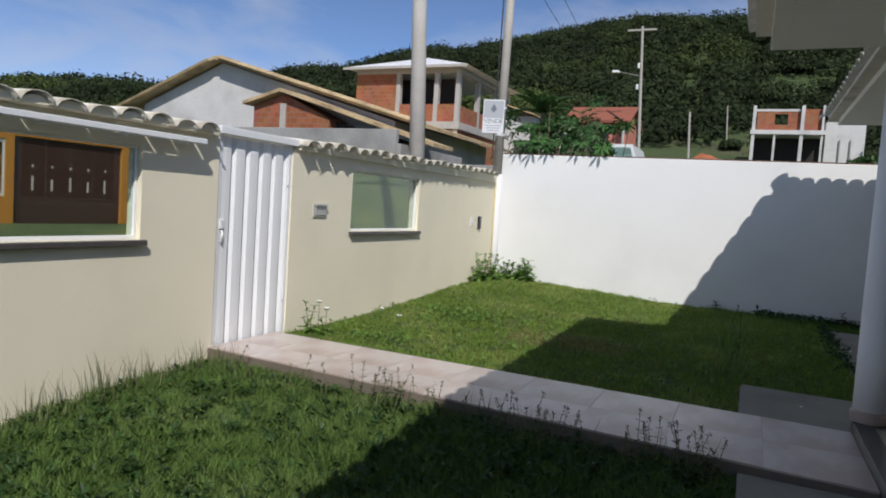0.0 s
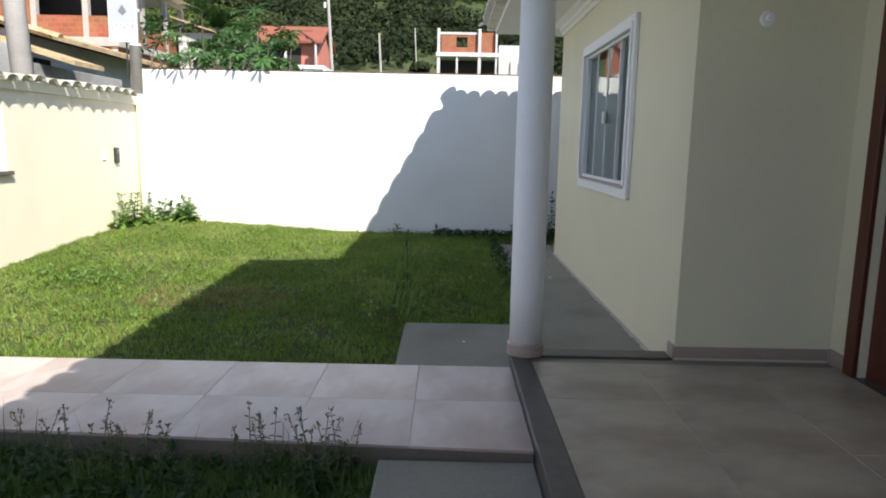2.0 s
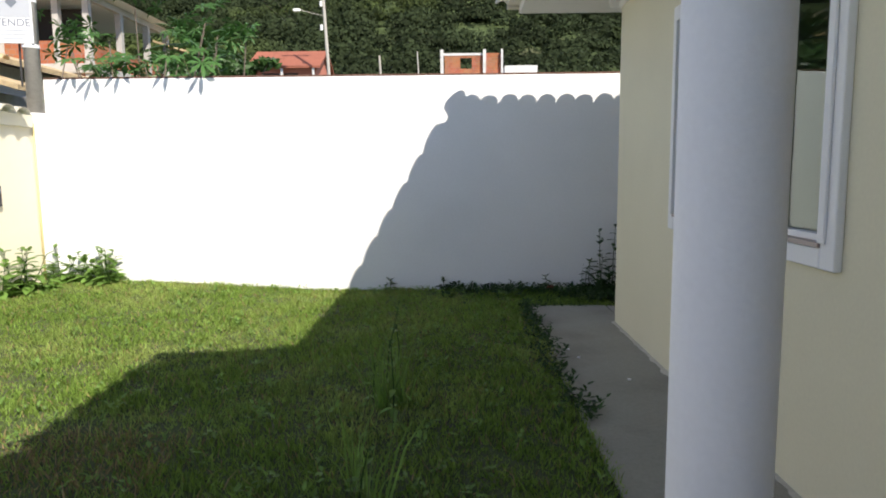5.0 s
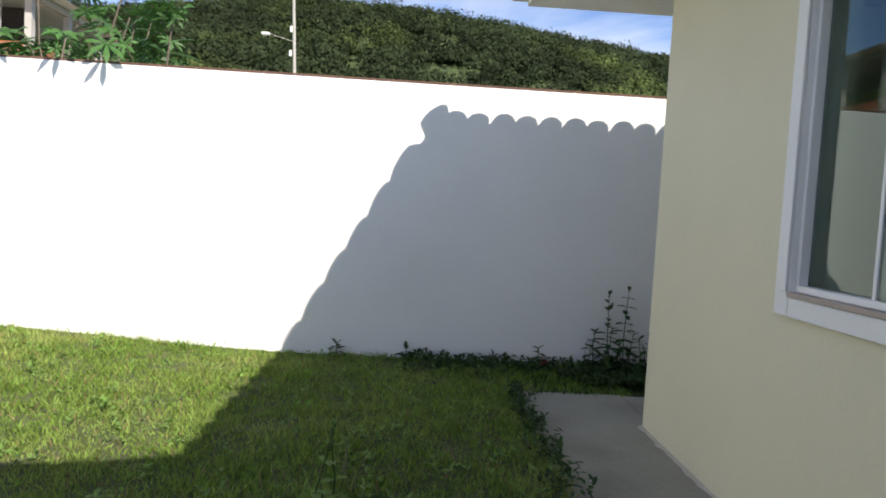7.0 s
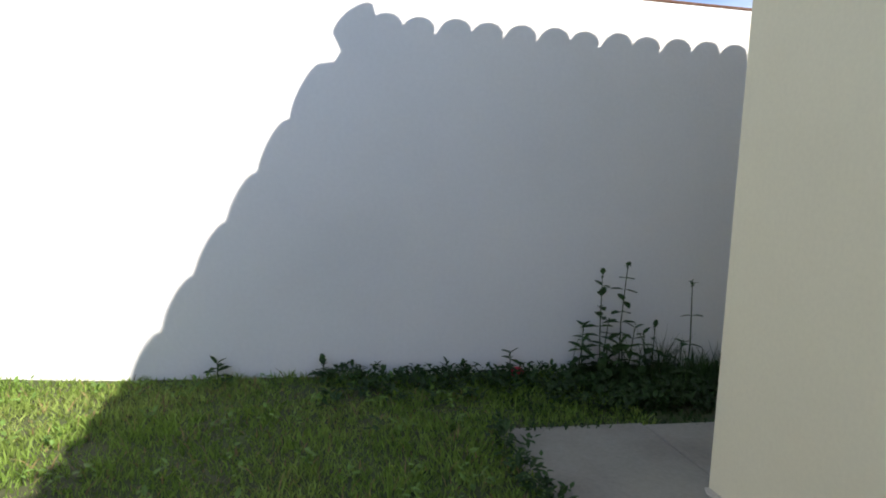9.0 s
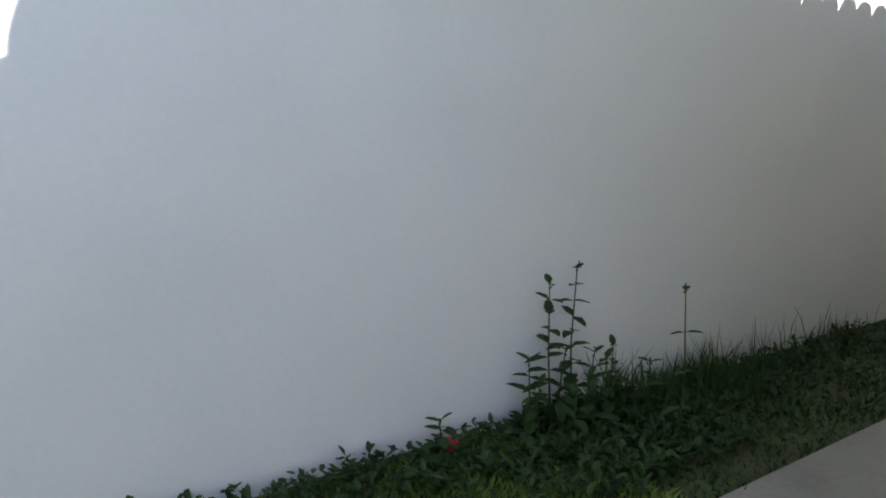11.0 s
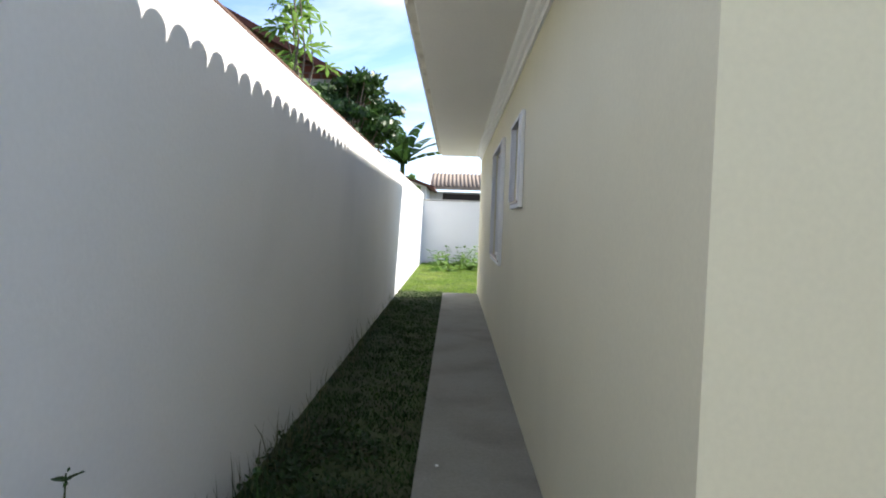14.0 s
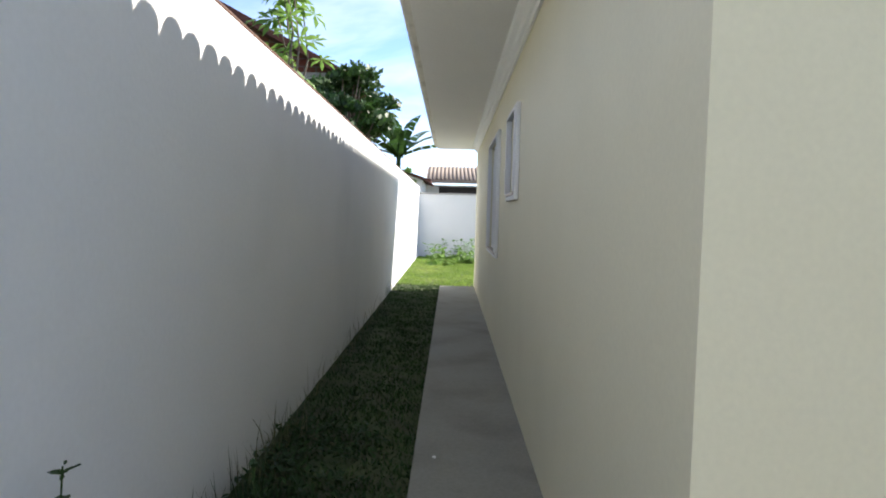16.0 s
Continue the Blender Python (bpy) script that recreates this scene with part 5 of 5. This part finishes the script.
def frond_plant(name, x, y, z, label, category, n, length, width, trunk_h, arch, mat, seed, torn=False, fans=()):
    r_ = random.Random(seed)
    p = thing(name, label, category, (x, y, z))
    part("trunk", Shape().tube((0, 0, 0), (0.05, 0, trunk_h), 0.13, 0.09, 10), M_BARK if not torn else M_WEED, p)
    for i in range(n):
        a = 2 * math.pi * i / n + r_.uniform(-0.3, 0.3)
        up = r_.uniform(0.35, 1.15)
        if fans:
            a, up = radians(fans[i][0]), fans[i][1]
        vs, fs = [], []
        seg = 14
        pts = []
        for s in range(seg + 1):
            t = s / seg
            pts.append((length * t * math.cos(up) + arch * 0.3 * t * t * length, length * (t * math.sin(up) - arch * t * t)))
        for s in range(seg):
            (r0, z0), (r1, z1) = pts[s], pts[s + 1]
            t = (s + 0.5) / seg
            w = width * math.sin(math.pi * min(1, 0.12 + t * 0.9)) ** 0.7
            gap = 0.88 if not torn else min(1.0, r_.uniform(0.72, 1.5))
            for side in (-1, 1):
                ww = w * r_.uniform(0.85, 1.05)
                k = len(vs)
                rm, zm = r0 + (r1 - r0) * gap, z0 + (z1 - z0) * gap
                droop = 0.25 * ww if torn else 0.45 * ww
                vs += [(r0, 0, z0), (rm, 0, zm), (rm + (0.2 if not torn else 0.02) * ww, side * ww, zm - droop), (r0 + (0.2 if not torn else 0.02) * ww, side * ww * 0.95, z0 - droop)]
                fs.append((k, k + 1, k + 2, k + 3))
        l_ = part("leaf", raw_mesh("leaf", vs, fs, mat), mat, p)
        l_.matrix_local = pose(0.03, 0, trunk_h, 0, 0, math.degrees(a))
    return p


frond_plant("banana_plant", 31.6, 1.0, 0.0, "banana plant with torn broad green leaves", "banana plant", 9, 2.9, 0.36, 3.8, 0.42, M_CROWN, 2, True, ((-125, 1.32), (-75, 0.85), (-105, 0.55), (110, 1.0), (80, 0.5), (170, 1.15), (20, 1.2), (-40, 1.0), (130, 0.7)))
frond_plant("palm_tree", -4.3, 16.2, 1.2, "small green palm with drooping fronds", "palm", 13, 2.1, 0.26, 4.6, 0.5, M_CROWN, 5)
fern = tree(30.2, 0.75, 0.0, 3.3, 0.6, "yellow-green bush at the end of the white wall", seed=21, clumps=12, leaf=0.09, mat=M_WEEDBRIGHT)

# neighbour and rear houses
nh = thing("neighbour_brick_house", "red brick gable house behind the passage wall", "house", (22.0, 0, 0))
outline = [(1.7, 0.0), (9.5, 0.0), (9.5, 5.0), (5.6, 6.9), (1.7, 4.9)]
# This gable faces away from the sun; its shade is in the brick colour.
part("wall", Shape().prism(outline, "x", 0.0, 6.0), M_SHADEDBRICK, nh)
part("roof", Shape().prism([(1.15, 4.62), (5.6, 6.92), (5.6, 7.1), (1.15, 4.8)], "x", -0.6, 6.4).prism([(5.6, 6.92), (10.0, 4.7), (10.0, 4.88), (5.6, 7.1)], "x", -0.6, 6.4), M_VERGE, nh)
part("lintel", Shape().box((-0.04, 2.0, 4.85), (-0.003, 5.2, 5.05)), M_FRAME, nh)
part("pillar", Shape().box((-0.04, 2.6, 3.0), (-0.003, 2.85, 4.849)), M_FRAME, nh)
part("pillar", Shape().box((-0.045, 4.7, 3.0), (-0.003, 4.95, 6.4)), M_FRAME, nh)
# Dark slab on the gable for the shaded window hole.
part("window", Shape().box((-0.03, 2.86, 3.4), (-0.004, 4.69, 4.84)), M_DARK, nh)
rr = thing("rear_house", "pale house with a terracotta tile roof behind the yard", "house", (40.0, -6.0, 0))
part("wall", Shape().box((0.6, 0.5, 0), (6, 6.6, 3.1)), M_LIME, rr)
part("roof", Shape().prism([(-0.4, 3.15), (3.2, 4.1), (3.2, 4.25), (-0.4, 3.3)], "y", -2.0, 6.2), M_REARTILE, rr)
vs_, fs_ = [], []
hm = half_tile(3.74, 0.075, 0.08, 0.02, 5)
for i in range(38):
    m_ = pose(3.2, -1.95 + 0.215 * i, 4.27, 0, 180 - 14.78, 0) @ pose(0, 0, 0, 180, 0, 0)
    k = len(vs_)
    vs_.extend(tuple(m_ @ Vector(p)) for p in hm[0])
    fs_.extend(tuple(q + k for q in f) for f in hm[1])
part("roof_tiles", raw_mesh("roof_tiles", vs_, fs_, M_REARTILE, True), M_REARTILE, rr)
part("veranda_shade", Shape().box((0.55, 0.6, 1.5), (0.59, 5.5, 3.0)), M_DARK, rr)
sideh = thing("rear_side_house", "pale plastered gable house beyond the yard", "house", (36.0, 0.6, 0))
part("wall", Shape().prism([(-0.4, 0), (3.4, 0), (3.4, 4.4), (-0.4, 3.1)], "x", 0, 6), M_WHITE, sideh)
part("roof", Shape().prism([(-0.8, 3.0), (3.6, 4.5), (3.6, 4.6), (-0.8, 3.1)], "x", -0.3, 6.2), M_VERGE, sideh)
cable("overhead_cable", (30.0, -12.0, 5.2), (46.0, 4.0, 5.6), 0.3)

# ---- lawn and weeds ----
grng = np.random.default_rng(21)


def scatter(n, x0, x1, y0, y1, holes=()):
    p = np.stack([grng.uniform(x0, x1, n), grng.uniform(y0, y1, n)], 1)
    for a, b, c, d in holes:
        p = p[~((p[:, 0] > a) & (p[:, 0] < b) & (p[:, 1] > c) & (p[:, 1] < d))]
    return p


HOLES = ((4.43, 6.3, -6.5, -5.37), (5.49, 20, -6.5, -0.95), (6.28, 19.23, -1.8, -0.985))
far = scatter(175000, 0.02, 6.4, -6.44, -0.02, HOLES)
d_ = (far[:, 0] - 2.7) ** 2 / 0.8 + (far[:, 1] + 4.6) ** 2 / 0.25
far = far[(d_ > 1) | (grng.uniform(size=len(far)) < 0.6)]
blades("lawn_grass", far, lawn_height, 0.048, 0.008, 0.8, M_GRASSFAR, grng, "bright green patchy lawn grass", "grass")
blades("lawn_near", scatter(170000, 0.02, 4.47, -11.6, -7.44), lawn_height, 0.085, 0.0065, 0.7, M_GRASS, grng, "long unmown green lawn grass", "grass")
# The passage strip takes the weed green, so its shade is partly painted.
blades("lawn_passage", scatter(20000, 5.6, 19.4, -1.0, -0.02), lawn_height, 0.04, 0.011, 0.8, M_WEED, grng, "thin grass strip in the passage, shade put into its green", "grass")
blades("lawn_back", scatter(55000, 19.2, 28.9, -5.0, -0.02), lawn_height, 0.06, 0.011, 0.8, M_GRASSFAR, grng, "bright green grass in the back yard", "grass")
blades("dry_grass", np.concatenate([scatter(7000, 0.02, 5.5, -6.3, -0.02, HOLES), scatter(1300, 2.0, 3.3, -5.0, -4.3), scatter(2500, 0.02, 4.5, -11.6, -7.6)]), lawn_height, 0.06, 0.007, 1.0, M_DRY, grng, "dry straw coloured grass blades", "grass")
edge = np.concatenate([scatter(650, 0.01, 0.3, -11.5, -7.45), scatter(220, 0.2, 4.4, -7.85, -7.6), scatter(160, 6.6, 9.6, -0.2, -0.02), scatter(120, 9.2, 19, -0.12, -0.02), scatter(120, 4.2, 4.45, -5.6, -2.6)])
blades("tall_grass", edge, lawn_height, 0.24, 0.006, 0.35, M_STALK, grng, "tall thin grass stalks along the walls", "grass")

clump = np.stack([grng.normal(7.3, 0.33, 800), -np.abs(grng.normal(0.08, 0.2, 800)) - 0.02], 1)
# Same lowered green here, with the passage shade in the colour.
blades("passage_tall_grass", clump, lawn_height, 0.25, 0.007, 0.45, M_WEED, grng, "clump of tall grass at the wall foot, shade put into its green", "grass")
tufts = np.concatenate([np.stack([grng.normal(cx, 0.025, n), grng.normal(cy, 0.025, n)], 1) for cx, cy, n in ((4.3, -3.95, 34), (4.4, -3.88, 24), (4.2, -3.6, 16), (4.38, -5.1, 14), (4.29, -4.9, 12))])
blades("grass_tufts", tufts, lawn_height, 0.38, 0.011, 0.55, M_WEEDBRIGHT, grng, "tall bright grass tufts beside the walkway", "grass")


def weed_leaf(vs, fs, base, length, width, yaw, pitch):
    m_ = Matrix.Translation(base) @ pose(0, 0, 0, 0, -pitch, yaw)
    k = len(vs)
    for p in ((0, 0, 0), (length * 0.35, width / 2, 0.06 * length), (length * 0.4, 0, -0.02 * length), (length * 0.35, -width / 2, 0.06 * length), (length * 0.75, width * 0.33, 0.0), (length * 0.75, -width * 0.33, 0.0), (length, 0, -0.12 * length)):
        vs.append(tuple(m_ @ Vector(p)))
    fs += [(k, k + 2, k + 1), (k, k + 3, k + 2), (k + 1, k + 2, k + 6, k + 4), (k + 2, k + 3, k + 5, k + 6)]


def broad_weeds(name, spots, size, mat, label, seed):
    r_ = random.Random(seed)
    vs, fs = [], []
    for x, y in spots:
        z = float(lawn_height(x, y))
        for k in range(r_.randint(4, 8)):
            h = r_.uniform(0.0, 1.4) * size
            weed_leaf(vs, fs, (x + r_.gauss(0, 0.02), y + r_.gauss(0, 0.02), z + 0.01 + h), size * r_.uniform(0.6, 1.3), size * r_.uniform(0.35, 0.6), r_.uniform(0, 360), r_.uniform(-5, 60))
    tagged(part(name, raw_mesh(name, vs, fs, mat), mat), label, "weeds", "", "stuff")


wr = random.Random(8)
broad_weeds("lawn_weeds", [q for q in ((wr.uniform(0.05, 5.4), wr.uniform(-6.2, -0.1)) for _ in range(420)) if not (q[0] > 4.4 and q[1] < -5.2)] + [(wr.gauss(1.15, 0.3), wr.gauss(-4.05, 0.3)) for _ in range(110)] + [(wr.gauss(1.0, 0.2), wr.gauss(-5.9, 0.12)) for _ in range(35)], 0.045, M_WEEDBRIGHT, "small broad-leaved weeds scattered in the lawn", 2)
broad_weeds("near_weeds", [(wr.uniform(0.1, 4.4), wr.uniform(-11.2, -7.6)) for _ in range(1100)], 0.06, M_WEED, "broad-leaved weeds in the long grass", 3)
# Dark weeds, their green lowered once more for the shaded passage.
broad_weeds("passage_weeds", [(wr.uniform(4.6, 9.5), -abs(wr.gauss(0.05, 0.3)) - 0.04) for _ in range(600)] + [(wr.gauss(6.7, 0.4), wr.uniform(-0.75, -0.08)) for _ in range(420)] + [(5.46 + wr.gauss(0, 0.05), wr.uniform(-4.2, -1.0)) for _ in range(110)], 0.052, M_WEED, "dark creeping weeds along the wall foot, deepened with painted shade", 4)


def leafy_weed(x, y, height, label, seed, mat=M_WEED, stems=1, leaf=0.11, pairs=5, name="weed_plant", lean=0.05, top=None):
    r_ = random.Random(seed)
    p = thing(name, label, "weed", (x, y, float(lawn_height(x, y)) - 0.01))
    for s in range(stems):
        h = height * r_.uniform(0.8, 1.0) if s else height
        tip = Vector((r_.uniform(-lean, lean) + 0.06 * s, r_.uniform(-lean, lean), h))
        tip = Vector((*top, h)) if top else tip
        bend = tip * 0.5 + Vector((r_.uniform(-0.02, 0.02), r_.uniform(-0.02, 0.02), 0))
        part("stem", Shape().tube((0.03 * s, 0, 0), bend, 0.005 if leaf > 0.06 else 0.0028, 0.0042 if leaf > 0.06 else 0.0024, 6).tube(bend, tip, 0.0042 if leaf > 0.06 else 0.0024, 0.0025 if leaf > 0.06 else 0.0015, 6), M_WEED if leaf > 0.06 else M_STALK, p)
        for k in range(pairs):
            t = 0.1 + 0.87 * (k / max(1, pairs - 1)) ** 1.15
            base = (Vector((0.03 * s, 0, 0)).lerp(bend, t * 2) if t < 0.5 else bend.lerp(tip, t * 2 - 1))
            a = r_.uniform(0, 360)
            vs, fs = [], []
            for side in (0, 180, 90):
                if side == 90 and k > 1:
                    continue
                weed_leaf(vs, fs, base, leaf * (1.15 - 0.68 * t) * r_.uniform(0.8, 1.2), leaf * 0.55 * (1.1 - 0.65 * t), a + side, r_.uniform(-38, 8) + 45 * t * t)
            part("leaf", raw_mesh("leaf", vs, fs, mat), mat, p)
        bud = Shape()
        for q in range(7):
            c_ = tip + Vector((r_.gauss(0, 0.007), r_.gauss(0, 0.007), r_.uniform(-0.04, 0.01)))
            w_ = 0.0042 if leaf > 0.06 else 0.003
            up_ = Vector((r_.gauss(0, 0.002), r_.gauss(0, 0.002), 0.006))
            bud.tube(c_ - up_, c_, 0.001, w_, 7, False).tube(c_, c_ + up_, w_, 0.001, 7, False)
        part("seed_head", bud, M_WEED if leaf > 0.06 else M_STALK, p)
    return p


leafy_weed(6.44, -0.115, 0.74, "tall leafy two-stemmed weed against the white wall", 31, stems=1, leaf=0.15, pairs=11, top=(-0.03, 0.0))
leafy_weed(6.575, -0.115, 0.80, "tall leafy weed against the white wall", 32, stems=1, leaf=0.145, pairs=11, top=(0.02, 0.01))
leafy_weed(6.77, -0.59, 0.77, "slender tall weed in the wall grass", 33, stems=1, leaf=0.1, pairs=5, lean=0.03)
for i, (x, y, h) in enumerate(((6.15, -0.2, 0.34), (6.28, -0.25, 0.4), (6.45, -0.22, 0.36), (6.36, -0.4, 0.3), (6.52, -0.3, 0.33), (6.22, -0.42, 0.25), (6.05, -0.3, 0.28), (5.65, -0.12, 0.17), (6.62, -0.2, 0.36), (6.8, -0.35, 0.3), (4.6, -0.08, 0.14), (4.0, -0.08, 0.12))):
    leafy_weed(x + 0.16 * (x > 5.0), y if y > -0.13 else y + 0.06, h * 1.1, "small leafy weed at the white wall's foot", 40 + i, leaf=0.14, pairs=6)
for i in range(16):
    x, y = (crng.uniform(0.06, 0.95), -crng.uniform(0.08, 0.35)) if i > 5 else (crng.uniform(0.06, 0.3), -crng.uniform(0.2, 1.3))
    leafy_weed(x, y, crng.uniform(0.22, 0.5), "bright green leafy weed in the wall corner", 60 + i, mat=M_WEEDBRIGHT, leaf=0.2, pairs=5, stems=2, lean=0.12)
leafy_weed(0.2, -6.15, 0.36, "pale leafy weed beside the gate", 90, mat=M_WEEDBRIGHT, leaf=0.12, pairs=6, stems=2)
leafy_weed(0.35, -6.05, 0.2, "pale leafy weed beside the gate", 91, mat=M_WEEDBRIGHT, leaf=0.12, pairs=5, stems=2)
for i in range(84):
    leafy_weed(crng.uniform(1.9, 4.4) if i > 8 else crng.uniform(0.3, 2.0), -7.62 - abs(crng.gauss(0, 0.12)), crng.uniform(0.16, 0.4), "thin upright seeding weed beside the path", 100 + i, mat=M_WEED, leaf=0.045, pairs=7, lean=0.1)
for i in range(5):
    leafy_weed(4.3 + crng.gauss(0, 0.06), -5.0 + 0.5 * i + crng.gauss(0, 0.1), crng.uniform(0.25, 0.55), "tall grassy weed by the concrete slab", 140 + i, mat=M_WEEDBRIGHT, leaf=0.09, pairs=5, lean=0.1)
for i in range(12):
    leafy_weed(crng.uniform(24.5, 28.5), -crng.uniform(0.6, 2.0), crng.uniform(0.3, 0.8), "green weed tuft by the back wall", 160 + i, mat=M_WEEDBRIGHT, leaf=0.35, pairs=5, stems=2, lean=0.2)


def flower(x, y, z):
    p = thing("white_flower", "white five-petalled flower in the lawn", "flower", (x, y, float(lawn_height(x, y))), "white flowers")
    part("stem", Shape().tube((0, 0, 0), (0, 0, z), 0.004, 0.003, 6), M_STALK, p)
    for k in range(5):
        vs, fs = [], []
        weed_leaf(vs, fs, (0, 0, z), 0.055, 0.06, 72 * k, 48)
        part("petal", raw_mesh("petal", vs, fs, M_PETAL), M_PETAL, p)


flower(0.36, -4.88, 0.12)
flower(0.7, -5.05, 0.10)
flower(0.25, -6.05, 0.33)
flower(0.3, -5.98, 0.25)
ball = Shape()
bm_ = bmesh.new()
bmesh.ops.create_uvsphere(bm_, u_segments=20, v_segments=12, radius=0.05)
bv = [tuple(v.co) for v in bm_.verts]
bm_.verts.index_update()
bf = [tuple(v.index for v in f.verts) for f in bm_.faces]
bm_.free()
ball.add([(x, y, z * 0.75 + 0.04) for x, y, z in bv], bf)
b_ = part("red_ball", ball, M_RED, None, "", True)
b_.location = (5.86, -0.1, 0.0)
tagged(b_, "small red plastic ball lying in the weeds", "ball")
for i in range(7):
    x, y = ((5.66, -2.9), (5.9, -3.43), (5.62, -2.67), (8.1, -1.4), (8.8, -1.1), (7.6, -1.5), (4.9, -5.9))[i]
    pb = Shape()
    pb.add([(0.012 * math.cos(a) * (1 + 0.3 * math.sin(3 * a + i)), 0.012 * math.sin(a), z) for z in (0.0, 0.008) for a in (0, 1.1, 2.2, 3.3, 4.4, 5.4)], [(0, 1, 2, 3, 4, 5), (11, 10, 9, 8, 7, 6)] + [(k, (k + 1) % 6, 6 + (k + 1) % 6, 6 + k) for k in range(6)])
    q = part("pebble", pb, M_TRIM)
    q.location = (x, y, 0.011)
    tagged(q, "tiny white paint chip on the concrete", "pebble", "paint chips on the concrete")
